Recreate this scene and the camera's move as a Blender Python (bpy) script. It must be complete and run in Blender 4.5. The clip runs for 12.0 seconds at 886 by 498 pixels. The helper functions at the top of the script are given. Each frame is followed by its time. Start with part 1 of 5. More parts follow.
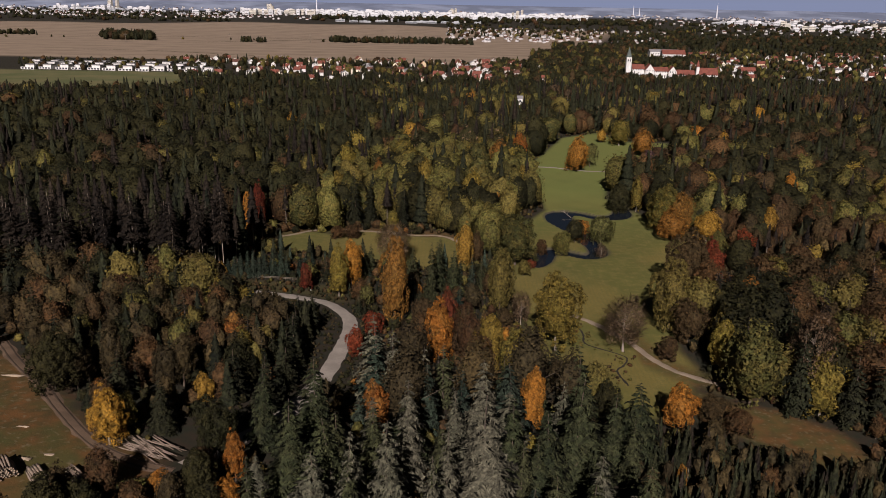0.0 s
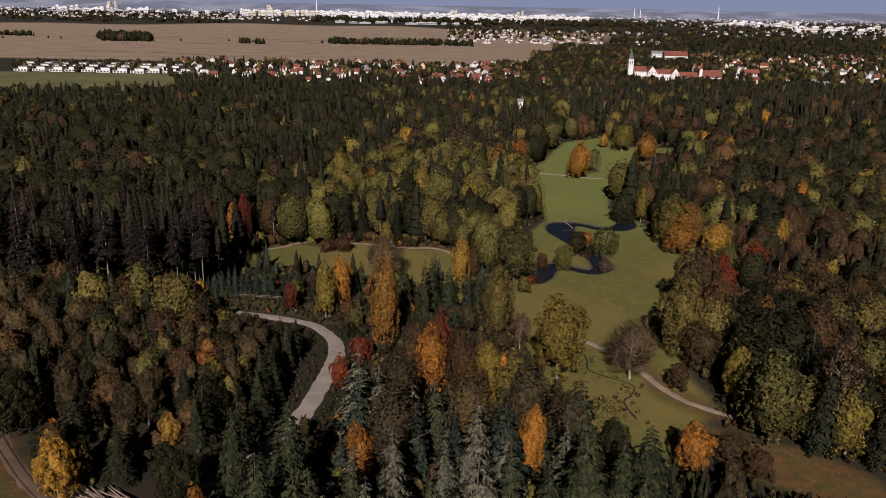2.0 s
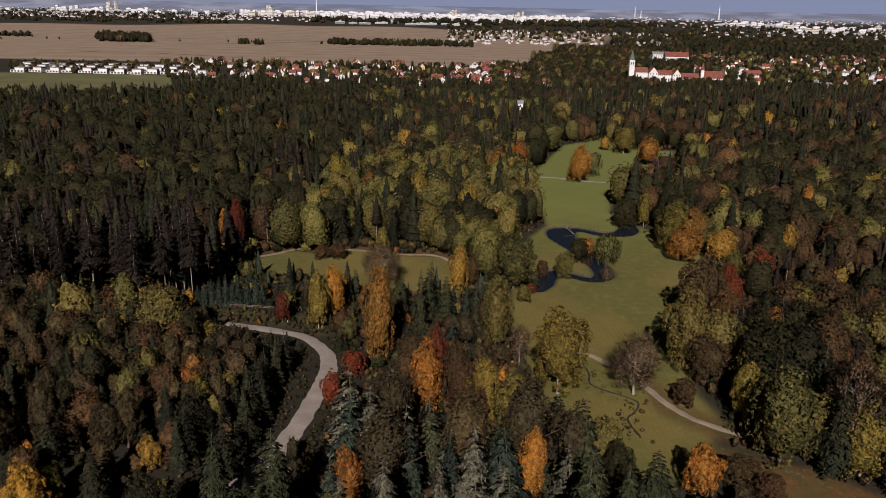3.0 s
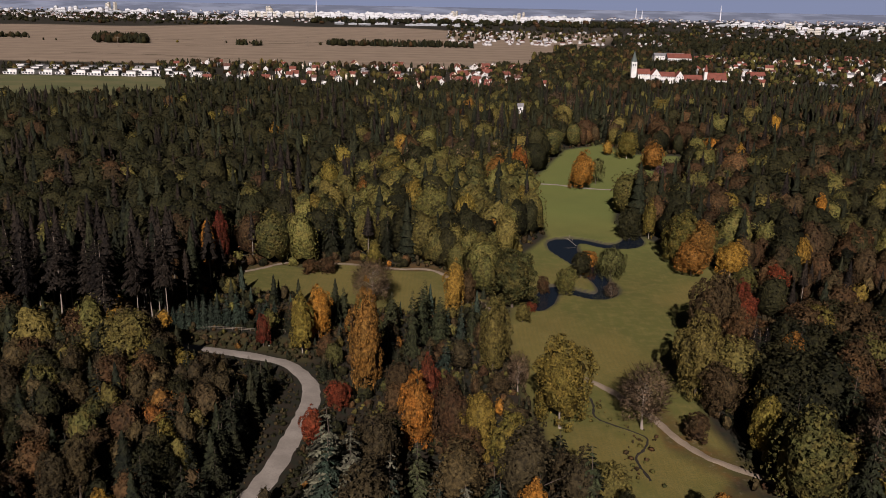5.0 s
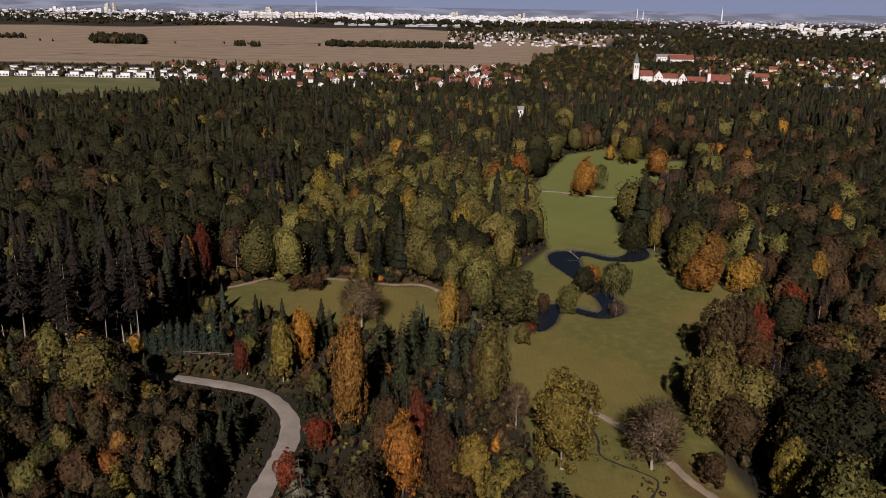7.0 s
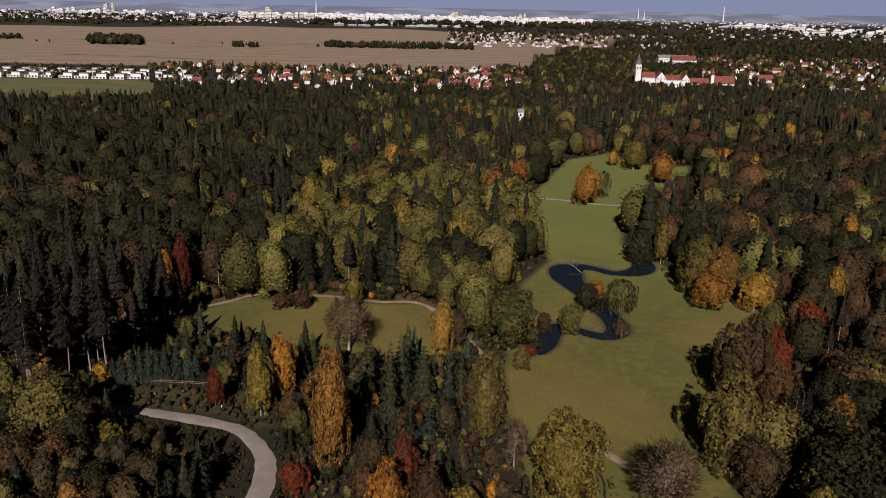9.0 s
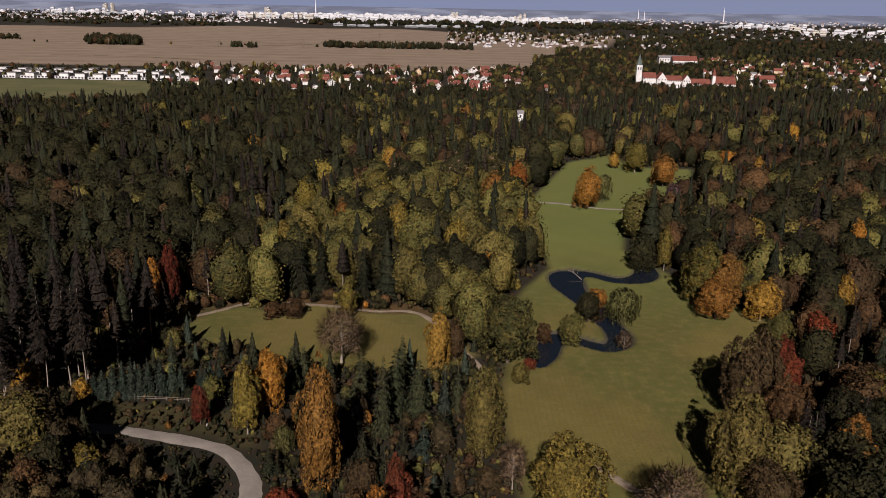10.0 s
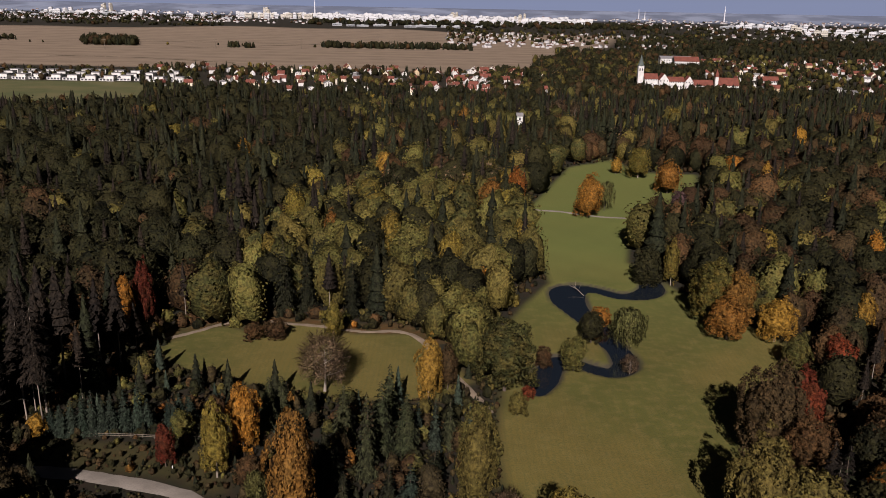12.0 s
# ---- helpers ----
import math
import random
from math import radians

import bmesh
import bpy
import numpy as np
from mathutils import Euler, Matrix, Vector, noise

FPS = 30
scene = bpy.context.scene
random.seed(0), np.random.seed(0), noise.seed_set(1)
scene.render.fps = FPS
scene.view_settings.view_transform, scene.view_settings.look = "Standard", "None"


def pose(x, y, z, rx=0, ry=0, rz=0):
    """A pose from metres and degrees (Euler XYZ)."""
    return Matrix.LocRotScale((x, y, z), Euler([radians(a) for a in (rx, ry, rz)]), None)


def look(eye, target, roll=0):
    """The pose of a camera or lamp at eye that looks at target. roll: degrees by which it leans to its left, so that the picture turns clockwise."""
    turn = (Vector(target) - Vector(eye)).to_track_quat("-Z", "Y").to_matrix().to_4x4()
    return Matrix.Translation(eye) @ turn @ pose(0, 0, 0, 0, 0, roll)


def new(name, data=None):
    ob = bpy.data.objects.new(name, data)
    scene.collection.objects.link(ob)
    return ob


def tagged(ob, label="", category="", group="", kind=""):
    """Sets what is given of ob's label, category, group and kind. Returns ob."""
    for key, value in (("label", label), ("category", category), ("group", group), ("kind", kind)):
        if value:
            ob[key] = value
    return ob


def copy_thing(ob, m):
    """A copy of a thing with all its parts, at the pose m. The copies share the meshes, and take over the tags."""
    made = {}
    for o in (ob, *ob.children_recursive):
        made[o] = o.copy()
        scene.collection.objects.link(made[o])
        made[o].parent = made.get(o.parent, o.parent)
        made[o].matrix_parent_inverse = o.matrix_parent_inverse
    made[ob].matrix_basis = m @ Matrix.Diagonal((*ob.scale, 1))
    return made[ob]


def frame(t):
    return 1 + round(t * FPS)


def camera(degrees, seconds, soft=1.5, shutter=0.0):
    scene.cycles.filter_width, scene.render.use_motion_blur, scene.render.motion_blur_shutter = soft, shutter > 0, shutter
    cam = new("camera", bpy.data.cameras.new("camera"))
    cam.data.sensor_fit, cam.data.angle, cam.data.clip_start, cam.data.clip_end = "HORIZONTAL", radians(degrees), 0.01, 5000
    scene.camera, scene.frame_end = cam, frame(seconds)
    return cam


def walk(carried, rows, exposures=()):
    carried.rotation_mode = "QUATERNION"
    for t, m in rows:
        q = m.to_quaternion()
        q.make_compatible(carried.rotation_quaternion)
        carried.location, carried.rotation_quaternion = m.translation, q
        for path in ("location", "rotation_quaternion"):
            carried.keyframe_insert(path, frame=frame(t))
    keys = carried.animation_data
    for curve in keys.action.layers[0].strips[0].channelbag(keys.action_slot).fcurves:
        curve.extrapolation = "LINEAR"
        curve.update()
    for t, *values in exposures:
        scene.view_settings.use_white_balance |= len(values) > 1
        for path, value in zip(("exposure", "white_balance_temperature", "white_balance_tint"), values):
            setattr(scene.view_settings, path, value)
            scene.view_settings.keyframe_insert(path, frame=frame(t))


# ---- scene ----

# ------------------------------------------------------------------ camera
cam = camera(56.0, 12.0, 0.5)


def eye_at(t):
    return (-2.1 + 0.985 * t, -7.6 + 8.66 * t, 94.0)


def aim_at(t):
    x, y, z = eye_at(t)
    down = math.tan(radians(16.47 - 0.04 * t + 0.0018 * t * t))
    right = math.tan(radians(0.22 * max(0.0, 1.0 - t / 9.0)))
    return (x + right, y + 1.0, z - down)


walk(cam, [(t, look(eye_at(t), aim_at(t), 1.05)) for t in range(13)], [(0, -0.46, 6400, 20)])

# ------------------------------------------------------------------ light
SUN_ELEVATION, SUN_TURN = 31.0, 5.0
world = bpy.data.worlds.new("sky")
scene.world = world
world.use_nodes = True
wt = world.node_tree
sky = wt.nodes.new("ShaderNodeTexSky")
sky.sky_type = "NISHITA"
sky.sun_disc = False
sky.sun_elevation = radians(SUN_ELEVATION)
sky.sun_rotation = radians(180.0 + SUN_TURN)
sky.dust_density = 1.0
wt.nodes["Background"].inputs[1].default_value = 0.006
wt.links.new(sky.outputs[0], wt.nodes["Background"].inputs[0])
sun_data = bpy.data.lights.new("sun", "SUN")
sun_data.energy, sun_data.angle, sun_data.color = 8.0, radians(0.5), (1.0, 0.94, 0.88)
sun = new("sun", sun_data)
sun.matrix_basis = pose(0, -50, 300, 90 - SUN_ELEVATION, 0, -SUN_TURN)


# ------------------------------------------------------------------ materials
def shader(name, rough=0.8, metallic=0.0):
    m = bpy.data.materials.new(name)
    m.use_nodes = True
    nt = m.node_tree
    b = nt.nodes["Principled BSDF"]
    b.inputs["Roughness"].default_value = rough
    b.inputs["Metallic"].default_value = metallic
    b.inputs["Specular IOR Level"].default_value = 0.25
    return m, nt, b


def node(nt, kind, **values):
    n = nt.nodes.new(kind)
    for key, value in values.items():
        n.inputs[key.replace("_", " ")].default_value = value
    return n


def mixed(nt, fac, a, b, blend="MIX"):
    """A colour mix node; fac, a and b are sockets or values."""
    n = nt.nodes.new("ShaderNodeMix")
    n.data_type, n.blend_type = "RGBA", blend
    for socket, value in ((n.inputs[0], fac), (n.inputs[6], a), (n.inputs[7], b)):
        if isinstance(value, bpy.types.NodeSocket):
            nt.links.new(value, socket)
        elif isinstance(value, (int, float)):
            socket.default_value = value
        else:
            socket.default_value = (*value, 1.0)
    return n.outputs[2]


def ranged(nt, value, lo, hi, a=0.0, b=1.0):
    n = nt.nodes.new("ShaderNodeMapRange")
    nt.links.new(value, n.inputs[0])
    for i, v in enumerate((lo, hi, a, b)):
        n.inputs[i + 1].default_value = v
    return n.outputs[0]


def noisy(nt, scale, detail=3.0, coords="Object"):
    tc = nt.nodes.new("ShaderNodeTexCoord")
    n = node(nt, "ShaderNodeTexNoise", Scale=scale, Detail=detail)
    nt.links.new(tc.outputs[coords], n.inputs["Vector"])
    return n.outputs[0]


def world_noise(nt, scale, detail=3.0):
    g = nt.nodes.new("ShaderNodeNewGeometry")
    n = node(nt, "ShaderNodeTexNoise", Scale=scale, Detail=detail)
    nt.links.new(g.outputs["Position"], n.inputs["Vector"])
    return n.outputs[0]


def plain(name, colour, rough=0.7, vary=0.25, scale=2.0, metallic=0.0):
    """A painted or plastered surface with two scales of soiling."""
    m, nt, b = shader(name, rough, metallic)
    big = world_noise(nt, scale * 0.12, 2.0)
    fine = world_noise(nt, scale, 4.0)
    dark = tuple(c * (1 - vary) for c in colour)
    c = mixed(nt, ranged(nt, big, 0.35, 0.65), colour, dark)
    c = mixed(nt, ranged(nt, fine, 0.4, 0.75, 0.0, 0.5), c, dark)
    nt.links.new(c, b.inputs["Base Color"])
    return m


def foliage(name, a, b_col, c_col, joined=False):
    """Leaves: colour a to b_col from tree to tree, some trees and boughs turning towards c_col; each spray a little lighter or darker."""
    m, nt, b = shader(name, 0.75)
    b.inputs["Specular IOR Level"].default_value = 0.12
    g = nt.nodes.new("ShaderNodeNewGeometry")
    if joined:
        at = nt.nodes.new("ShaderNodeAttribute")
        at.attribute_name = "tone"
        tree = at.outputs["Fac"]
    else:
        tree = nt.nodes.new("ShaderNodeObjectInfo").outputs["Random"]
    col = mixed(nt, tree, tuple(0.72 * x for x in a), tuple(1.15 * x for x in b_col))
    # a second, unrelated draw for each tree: how far it has turned
    wrap = nt.nodes.new("ShaderNodeMath")
    wrap.operation = "MULTIPLY"
    wrap.inputs[1].default_value = 7.31
    nt.links.new(tree, wrap.inputs[0])
    draw = nt.nodes.new("ShaderNodeMath")
    draw.operation = "FRACT"
    nt.links.new(wrap.outputs[0], draw.inputs[0])
    col = mixed(nt, ranged(nt, draw.outputs[0], 0.35, 1.0, 0.0, 0.75), col, c_col)
    bough = world_noise(nt, 0.42, 2.0)
    col = mixed(nt, ranged(nt, bough, 0.42, 0.66, 0.0, 0.55), col, c_col)
    leaf = ranged(nt, g.outputs["Random Per Island"], 0.0, 1.0, 0.72, 1.30)
    grey = nt.nodes.new("ShaderNodeCombineColor")
    for i in range(3):
        nt.links.new(leaf, grey.inputs[i])
    col = mixed(nt, 1.0, col, grey.outputs[0], "MULTIPLY")
    # hollows of the relief below are darkened in the colour too, bumps lightened
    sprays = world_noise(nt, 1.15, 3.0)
    hollow_tone = nt.nodes.new("ShaderNodeCombineColor")
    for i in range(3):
        nt.links.new(ranged(nt, sprays, 0.36, 0.66, 0.45, 1.5), hollow_tone.inputs[i])
    col = mixed(nt, 1.0, col, hollow_tone.outputs[0], "MULTIPLY")
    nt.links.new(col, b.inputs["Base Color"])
    relief = node(nt, "ShaderNodeBump", Strength=1.0, Distance=0.9)
    nt.links.new(sprays, relief.inputs["Height"])
    nt.links.new(relief.outputs[0], b.inputs["Normal"])
    thin = nt.nodes.new("ShaderNodeBsdfTranslucent")
    nt.links.new(col, thin.inputs[0])
    mix = nt.nodes.new("ShaderNodeMixShader")
    mix.inputs[0].default_value = 0.10
    nt.links.new(b.outputs[0], mix.inputs[1])
    nt.links.new(thin.outputs[0], mix.inputs[2])
    nt.links.new(mix.outputs[0], nt.nodes["Material Output"].inputs[0])
    return m


def bark(name, a, b_col):
    m, nt, b = shader(name, 0.9)
    n = noisy(nt, 3.0, 4.0)
    nt.links.new(mixed(nt, ranged(nt, n, 0.35, 0.65), a, b_col), b.inputs["Base Color"])
    bump = node(nt, "ShaderNodeBump", Strength=0.4, Distance=0.05)
    nt.links.new(n, bump.inputs["Height"])
    nt.links.new(bump.outputs[0], b.inputs["Normal"])
    return m


# species: three leaf colours
LEAVES = {
    # spruce, pine, beech: dark leaves, lowered further to stand for lens falloff
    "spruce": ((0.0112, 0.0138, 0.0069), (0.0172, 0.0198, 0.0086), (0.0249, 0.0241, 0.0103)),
    # the front spruces again, with sunlight put into a brighter leaf colour
    "sunlit_spruce": ((0.026, 0.033, 0.014), (0.036, 0.042, 0.017), (0.048, 0.048, 0.020)),
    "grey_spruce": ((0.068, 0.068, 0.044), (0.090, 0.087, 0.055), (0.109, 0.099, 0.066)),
    "blue_spruce": ((0.020, 0.032, 0.021), (0.027, 0.040, 0.025), (0.034, 0.043, 0.028)),
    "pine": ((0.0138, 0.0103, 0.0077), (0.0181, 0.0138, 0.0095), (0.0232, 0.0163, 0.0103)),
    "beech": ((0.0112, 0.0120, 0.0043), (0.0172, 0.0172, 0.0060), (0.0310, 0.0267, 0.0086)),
    "oak": ((0.0541, 0.0562, 0.0170), (0.0880, 0.0806, 0.0201), (0.1124, 0.0816, 0.0201)),
    "lime": ((0.092, 0.083, 0.019), (0.138, 0.106, 0.019), (0.160, 0.104, 0.019)),
    "yellow_maple": ((0.290, 0.150, 0.020), (0.360, 0.185, 0.023), (0.200, 0.120, 0.023)),
    "orange_maple": ((0.230, 0.065, 0.014), (0.290, 0.125, 0.017), (0.130, 0.072, 0.017)),
    "red_maple": ((0.115, 0.022, 0.011), (0.145, 0.030, 0.011), (0.080, 0.030, 0.012)),
    "brown_hornbeam": ((0.052, 0.026, 0.012), (0.074, 0.038, 0.014), (0.042, 0.031, 0.013)),
    "olive_larch": ((0.042, 0.030, 0.013), (0.060, 0.041, 0.015), (0.036, 0.028, 0.013)),
    "bare_ash": ((0.125, 0.080, 0.045), (0.150, 0.098, 0.055), (0.115, 0.078, 0.045)),
    "willow": ((0.105, 0.105, 0.034), (0.122, 0.119, 0.038), (0.144, 0.129, 0.041)),
    "purple_beech": ((0.055, 0.034, 0.037), (0.071, 0.038, 0.039), (0.087, 0.050, 0.041)),
}
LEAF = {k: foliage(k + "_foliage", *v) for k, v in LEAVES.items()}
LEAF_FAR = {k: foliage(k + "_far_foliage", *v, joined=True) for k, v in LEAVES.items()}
BARK = bark("brown_bark", (0.10, 0.075, 0.055), (0.055, 0.042, 0.032))
PALE_BARK = bark("pale_bark", (0.30, 0.25, 0.20), (0.15, 0.12, 0.095))


# ------------------------------------------------------------------ mesh helpers
def tri_mesh(name, v, f, mats=(), idx=None, smooth=False, normals=None):
    """A mesh from numpy vertices and triangles."""
    me = bpy.data.meshes.new(name)
    v, f = np.asarray(v, np.float32), np.asarray(f, np.int32)
    me.vertices.add(len(v))
    me.vertices.foreach_set("co", v.ravel())
    me.loops.add(f.size)
    me.loops.foreach_set("vertex_index", f.ravel())
    me.polygons.add(len(f))
    me.polygons.foreach_set("loop_start", np.arange(0, f.size, f.shape[1], dtype=np.int32))
    me.polygons.foreach_set("loop_total", np.full(len(f), f.shape[1], np.int32))
    if idx is not None:
        me.polygons.foreach_set("material_index", np.asarray(idx, np.int32))
    if smooth:
        me.polygons.foreach_set("use_smooth", np.ones(len(f), bool))
    for m in mats:
        me.materials.append(m)
    me.update()
    me.validate()
    if normals is not None:
        me.polygons.foreach_set("use_smooth", np.ones(len(f), bool))
        me.normals_split_custom_set_from_vertices(np.asarray(normals, np.float32))
    return me


def bm_mesh(name, bm, material):
    me = bpy.data.meshes.new(name)
    bm.to_mesh(me)
    bm.free()
    if material:
        me.materials.append(material)
    return me


def part(name, data, material, parent, label=""):
    """Links a bmesh or a mesh as ONE object under a thing or a part."""
    me = bm_mesh(name, data, material) if isinstance(data, bmesh.types.BMesh) else data
    ob = new(name, me)
    ob.parent = parent
    return tagged(ob, label)


def box(bm, x0, y0, z0, x1, y1, z1):
    r = bmesh.ops.create_cube(bm, size=1.0)
    for v in r["verts"]:
        v.co = Vector((x0 + (v.co.x + 0.5) * (x1 - x0), y0 + (v.co.y + 0.5) * (y1 - y0), z0 + (v.co.z + 0.5) * (z1 - z0)))
    return bm


def smooth01(a, lo, hi):
    t = np.clip((np.asarray(a, float) - lo) / (hi - lo), 0.0, 1.0)
    return t * t * (3 - 2 * t)


# ------------------------------------------------------------------ plan of the land
MEADOW = [(50, 490), (55, 503), (68, 545), (86, 602), (103, 618), (118, 628), (128, 590), (160, 588), (146, 531), (138, 512), (116, 478), (105, 476), (96, 452), (87, 432), (81, 405), (83, 394), (87, 389), (92, 372), (98, 352), (106, 338), (112, 325), (106, 300), (98, 270), (82, 245), (68, 225), (66, 210), (68, 199), (62, 184), (53, 171), (42, 165), (34, 178), (27, 200), (23, 238), (22, 262), (26, 291), (24, 312), (29, 333), (37, 355), (48, 378), (48, 400), (46, 430), (50, 465)]
LEFT_MEADOW = [(-68, 305), (-64, 322), (-54, 328), (-47, 324), (-36, 332), (-25, 330), (-16, 324), (0, 327), (6, 321), (12, 306), (18, 294), (10, 282), (-12, 280), (-33, 284), (-56, 292)]
RIGHT_CLEARING = [(62, 186), (72, 178), (82, 175), (92, 164), (93, 148), (84, 146), (72, 156), (60, 168)]
VERGE = [(-82, 240), (-40, 238), (-34, 233), (-30, 236), (-38, 251), (-72, 251)]
LOGGING = [(-125, 175), (-98, 168), (-86, 158), (-76, 143), (-66, 134), (-54, 130), (-54, 122), (-66, 117), (-68, 104), (-90, 96), (-125, 100)]
STREAM = [(85, 392, 3.0), (84.5, 381, 3.7), (82.5, 372, 4.4), (76.5, 366.5, 4.0), (70, 366.5, 3.3), (64.5, 371, 3.3), (58.5, 373, 4.9), (53.5, 370, 6.3), (52.5, 360, 5.6), (54, 350, 4.2), (57, 339, 3.3), (59, 328, 3.3), (60.8, 318, 3.3), (60.5, 308, 3.7), (56.5, 303.5, 3.5), (51.5, 305.5, 3.0), (46.5, 309.5, 2.8), (42, 311, 3.0), (39, 304, 3.7), (36.5, 297, 4.0), (34.7, 290, 2.1)]


def inside(px, py, poly):
    px, py = np.asarray(px, float), np.asarray(py, float)
    r = np.zeros(px.shape, bool)
    for (x0, y0), (x1, y1) in zip(poly, poly[1:] + poly[:1]):
        if y0 != y1:
            r ^= ((y0 > py) != (y1 > py)) & (px < (x1 - x0) * (py - y0) / (y1 - y0) + x0)
    return r


def edge_gap(px, py, line, closed=True):
    """Distance to the segments of a line, and the widths along it if it has any."""
    px, py = np.asarray(px, float), np.asarray(py, float)
    best, wide = np.full(px.shape, 1e9), np.zeros(px.shape)
    for a, b in zip(line, line[1:] + (line[:1] if closed else [])):
        dx, dy = b[0] - a[0], b[1] - a[1]
        k = np.clip(((px - a[0]) * dx + (py - a[1]) * dy) / max(dx * dx + dy * dy, 1e-9), 0, 1)
        d = np.hypot(px - a[0] - k * dx, py - a[1] - k * dy)
        w = (a[2] + k * (b[2] - a[2])) if len(a) > 2 else 0 * k
        wide = np.where(d < best, w, wide)
        best = np.minimum(d, best)
    return best, wide


def depth_in(px, py, poly):
    """Signed distance, positive inside."""
    d = edge_gap(px, py, poly)[0]
    return np.where(inside(px, py, poly), d, -d)


def curve_through(points, step=2.0):
    """A smooth line through a few points (Catmull-Rom)."""
    p = [np.array(q, float) for q in points]
    p = [2 * p[0] - p[1]] + p + [2 * p[-1] - p[-2]]
    out = []
    for i in range(1, len(p) - 2):
        n = max(2, int(np.linalg.norm((p[i + 1] - p[i])[:2]) / step))
        for k in range(n):
            t = k / n
            out.append(0.5 * (2 * p[i] + (p[i + 1] - p[i - 1]) * t + (2 * p[i - 1] - 5 * p[i] + 4 * p[i + 1] - p[i + 2]) * t * t + (3 * p[i] - p[i - 1] - 3 * p[i + 1] + p[i + 2]) * t ** 3))
    out.append(p[-2])
    return [tuple(q) for q in out]


STREAM_LINE = curve_through(STREAM, 1.5)
ROAD = curve_through([(-150, 226), (-110, 232), (-80, 236), (-64, 237), (-48, 235), (-38, 232.5), (-32, 227), (-28.5, 220), (-27, 212), (-27, 200), (-28, 188), (-30, 172), (-36, 150), (-48, 128)], 2.0)
DIRT_TRACK = curve_through([(-110, 182), (-96, 164), (-87, 155), (-79, 145), (-70, 135), (-62, 129), (-50, 126)], 2.0)
PARK_PATH = curve_through([(38, 239), (46, 229), (53, 216), (57, 205), (61, 198), (68, 192), (75, 186)], 1.5)
LEFT_PATH = curve_through([(-70, 312), (-62, 321), (-55, 330), (-49, 334), (-37, 331), (-26, 329), (-14, 326), (-3, 328), (4, 321), (10, 304), (17, 289), (22, 276)], 1.5)
FAR_PATH = curve_through([(36, 498), (54, 490), (68, 485.5), (83, 477.5), (103, 473), (116, 466), (130, 455)], 2.0)
DITCH = curve_through([(38.5, 233), (39.4, 228), (40.6, 222), (40.0, 214), (43.5, 210), (48.5, 206.2), (50.0, 204.0), (48.2, 199.5), (45.5, 195), (46.5, 186)], 0.8)


def land(x, y):
    """Height of the ground."""
    x, y = np.asarray(x, float), np.asarray(y, float)
    z = 17 * np.exp(-((x + 110) / 99) ** 2 - ((y - 110) / 155) ** 2)
    z = z + 0.25 * np.sin(x * 0.11 + 1) * np.sin(y * 0.09) + 0.12 * np.sin(x * 0.31) * np.sin(y * 0.27 + 2)
    z = z + 38 * smooth01(y, 2300, 4500) + 45 * smooth01(y, 4450, 4930)
    near = (x > 25) & (x < 100) & (y > 278) & (y < 410)
    if near.any():
        d, w = edge_gap(x[near], y[near], STREAM_LINE, False)
        z[near] -= 1.6 * (1 - smooth01(d - w, -1.2, 0.9))
    return z


def ground_z(x, y):
    return float(land(np.array([x]), np.array([y]))[0])


# ------------------------------------------------------------------ ground
def steps(*runs):
    out = [runs[0][0]]
    for a, b, s in runs:
        out += list(np.linspace(a, b, max(2, int(round((b - a) / s))) + 1)[1:])
    return np.array(out)


gx = steps((-3200, -800, 80), (-800, -200, 20), (-200, -70, 5), (-70, 25, 2.5), (25, 100, 1.4), (100, 220, 4), (220, 800, 20), (800, 3200, 80))
gy = steps((-400, 60, 20), (60, 150, 4), (150, 285, 2.5), (285, 405, 1.4), (405, 620, 5), (620, 1400, 20), (1400, 5000, 40))
X, Y = np.meshgrid(gx, gy)
Z = land(X, Y)
nx, ny = len(gx), len(gy)
q = np.arange(nx * ny).reshape(ny, nx)
faces = np.stack([q[:-1, :-1], q[:-1, 1:], q[1:, 1:], q[1:, :-1]], -1).reshape(-1, 4)

# what covers the ground, as soft masks
grass = np.maximum(smooth01(depth_in(X, Y, MEADOW), -2, 2), smooth01(depth_in(X, Y, LEFT_MEADOW), -2, 2))
grass = np.maximum(grass, 0.3 * smooth01(depth_in(X, Y, VERGE), -2, 2))
soil = np.maximum(smooth01(depth_in(X, Y, LOGGING), -3, 3), smooth01(depth_in(X, Y, RIGHT_CLEARING), -2, 2))
soil = np.maximum(soil, 0.9 * (1 - smooth01(edge_gap(X, Y, LEFT_PATH, False)[0], 4, 9)) * (Y > 318 + 0.08 * X) * (1 - grass))
soil = np.maximum(soil, 0.8 * (1 - smooth01(edge_gap(X, Y, PARK_PATH[6:], False)[0], 3, 7)) * (X > 54))
gap, half_width = edge_gap(X, Y, STREAM_LINE, False)
bank = 1 - smooth01(gap - half_width, 0.2, 1.6)
wave = 60 * np.sin(X / 310.0) + 25 * np.sin(X / 97.0)
field = smooth01(Y + wave * 0.3, 1330, 1350) * smooth01(-(X - 130 - 0.28 * (Y - 1300)), -40, 40) * (1 - smooth01(Y + wave * 2, 3000, 3050))
pasture = smooth01(Y, 880, 890) * (1 - smooth01(Y, 1100, 1110)) * smooth01(-(X + 270 + 0.25 * (Y - 1000)), -10, 10)

# not a cover: where blue air haze is tinted into the last slopes
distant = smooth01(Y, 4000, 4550)


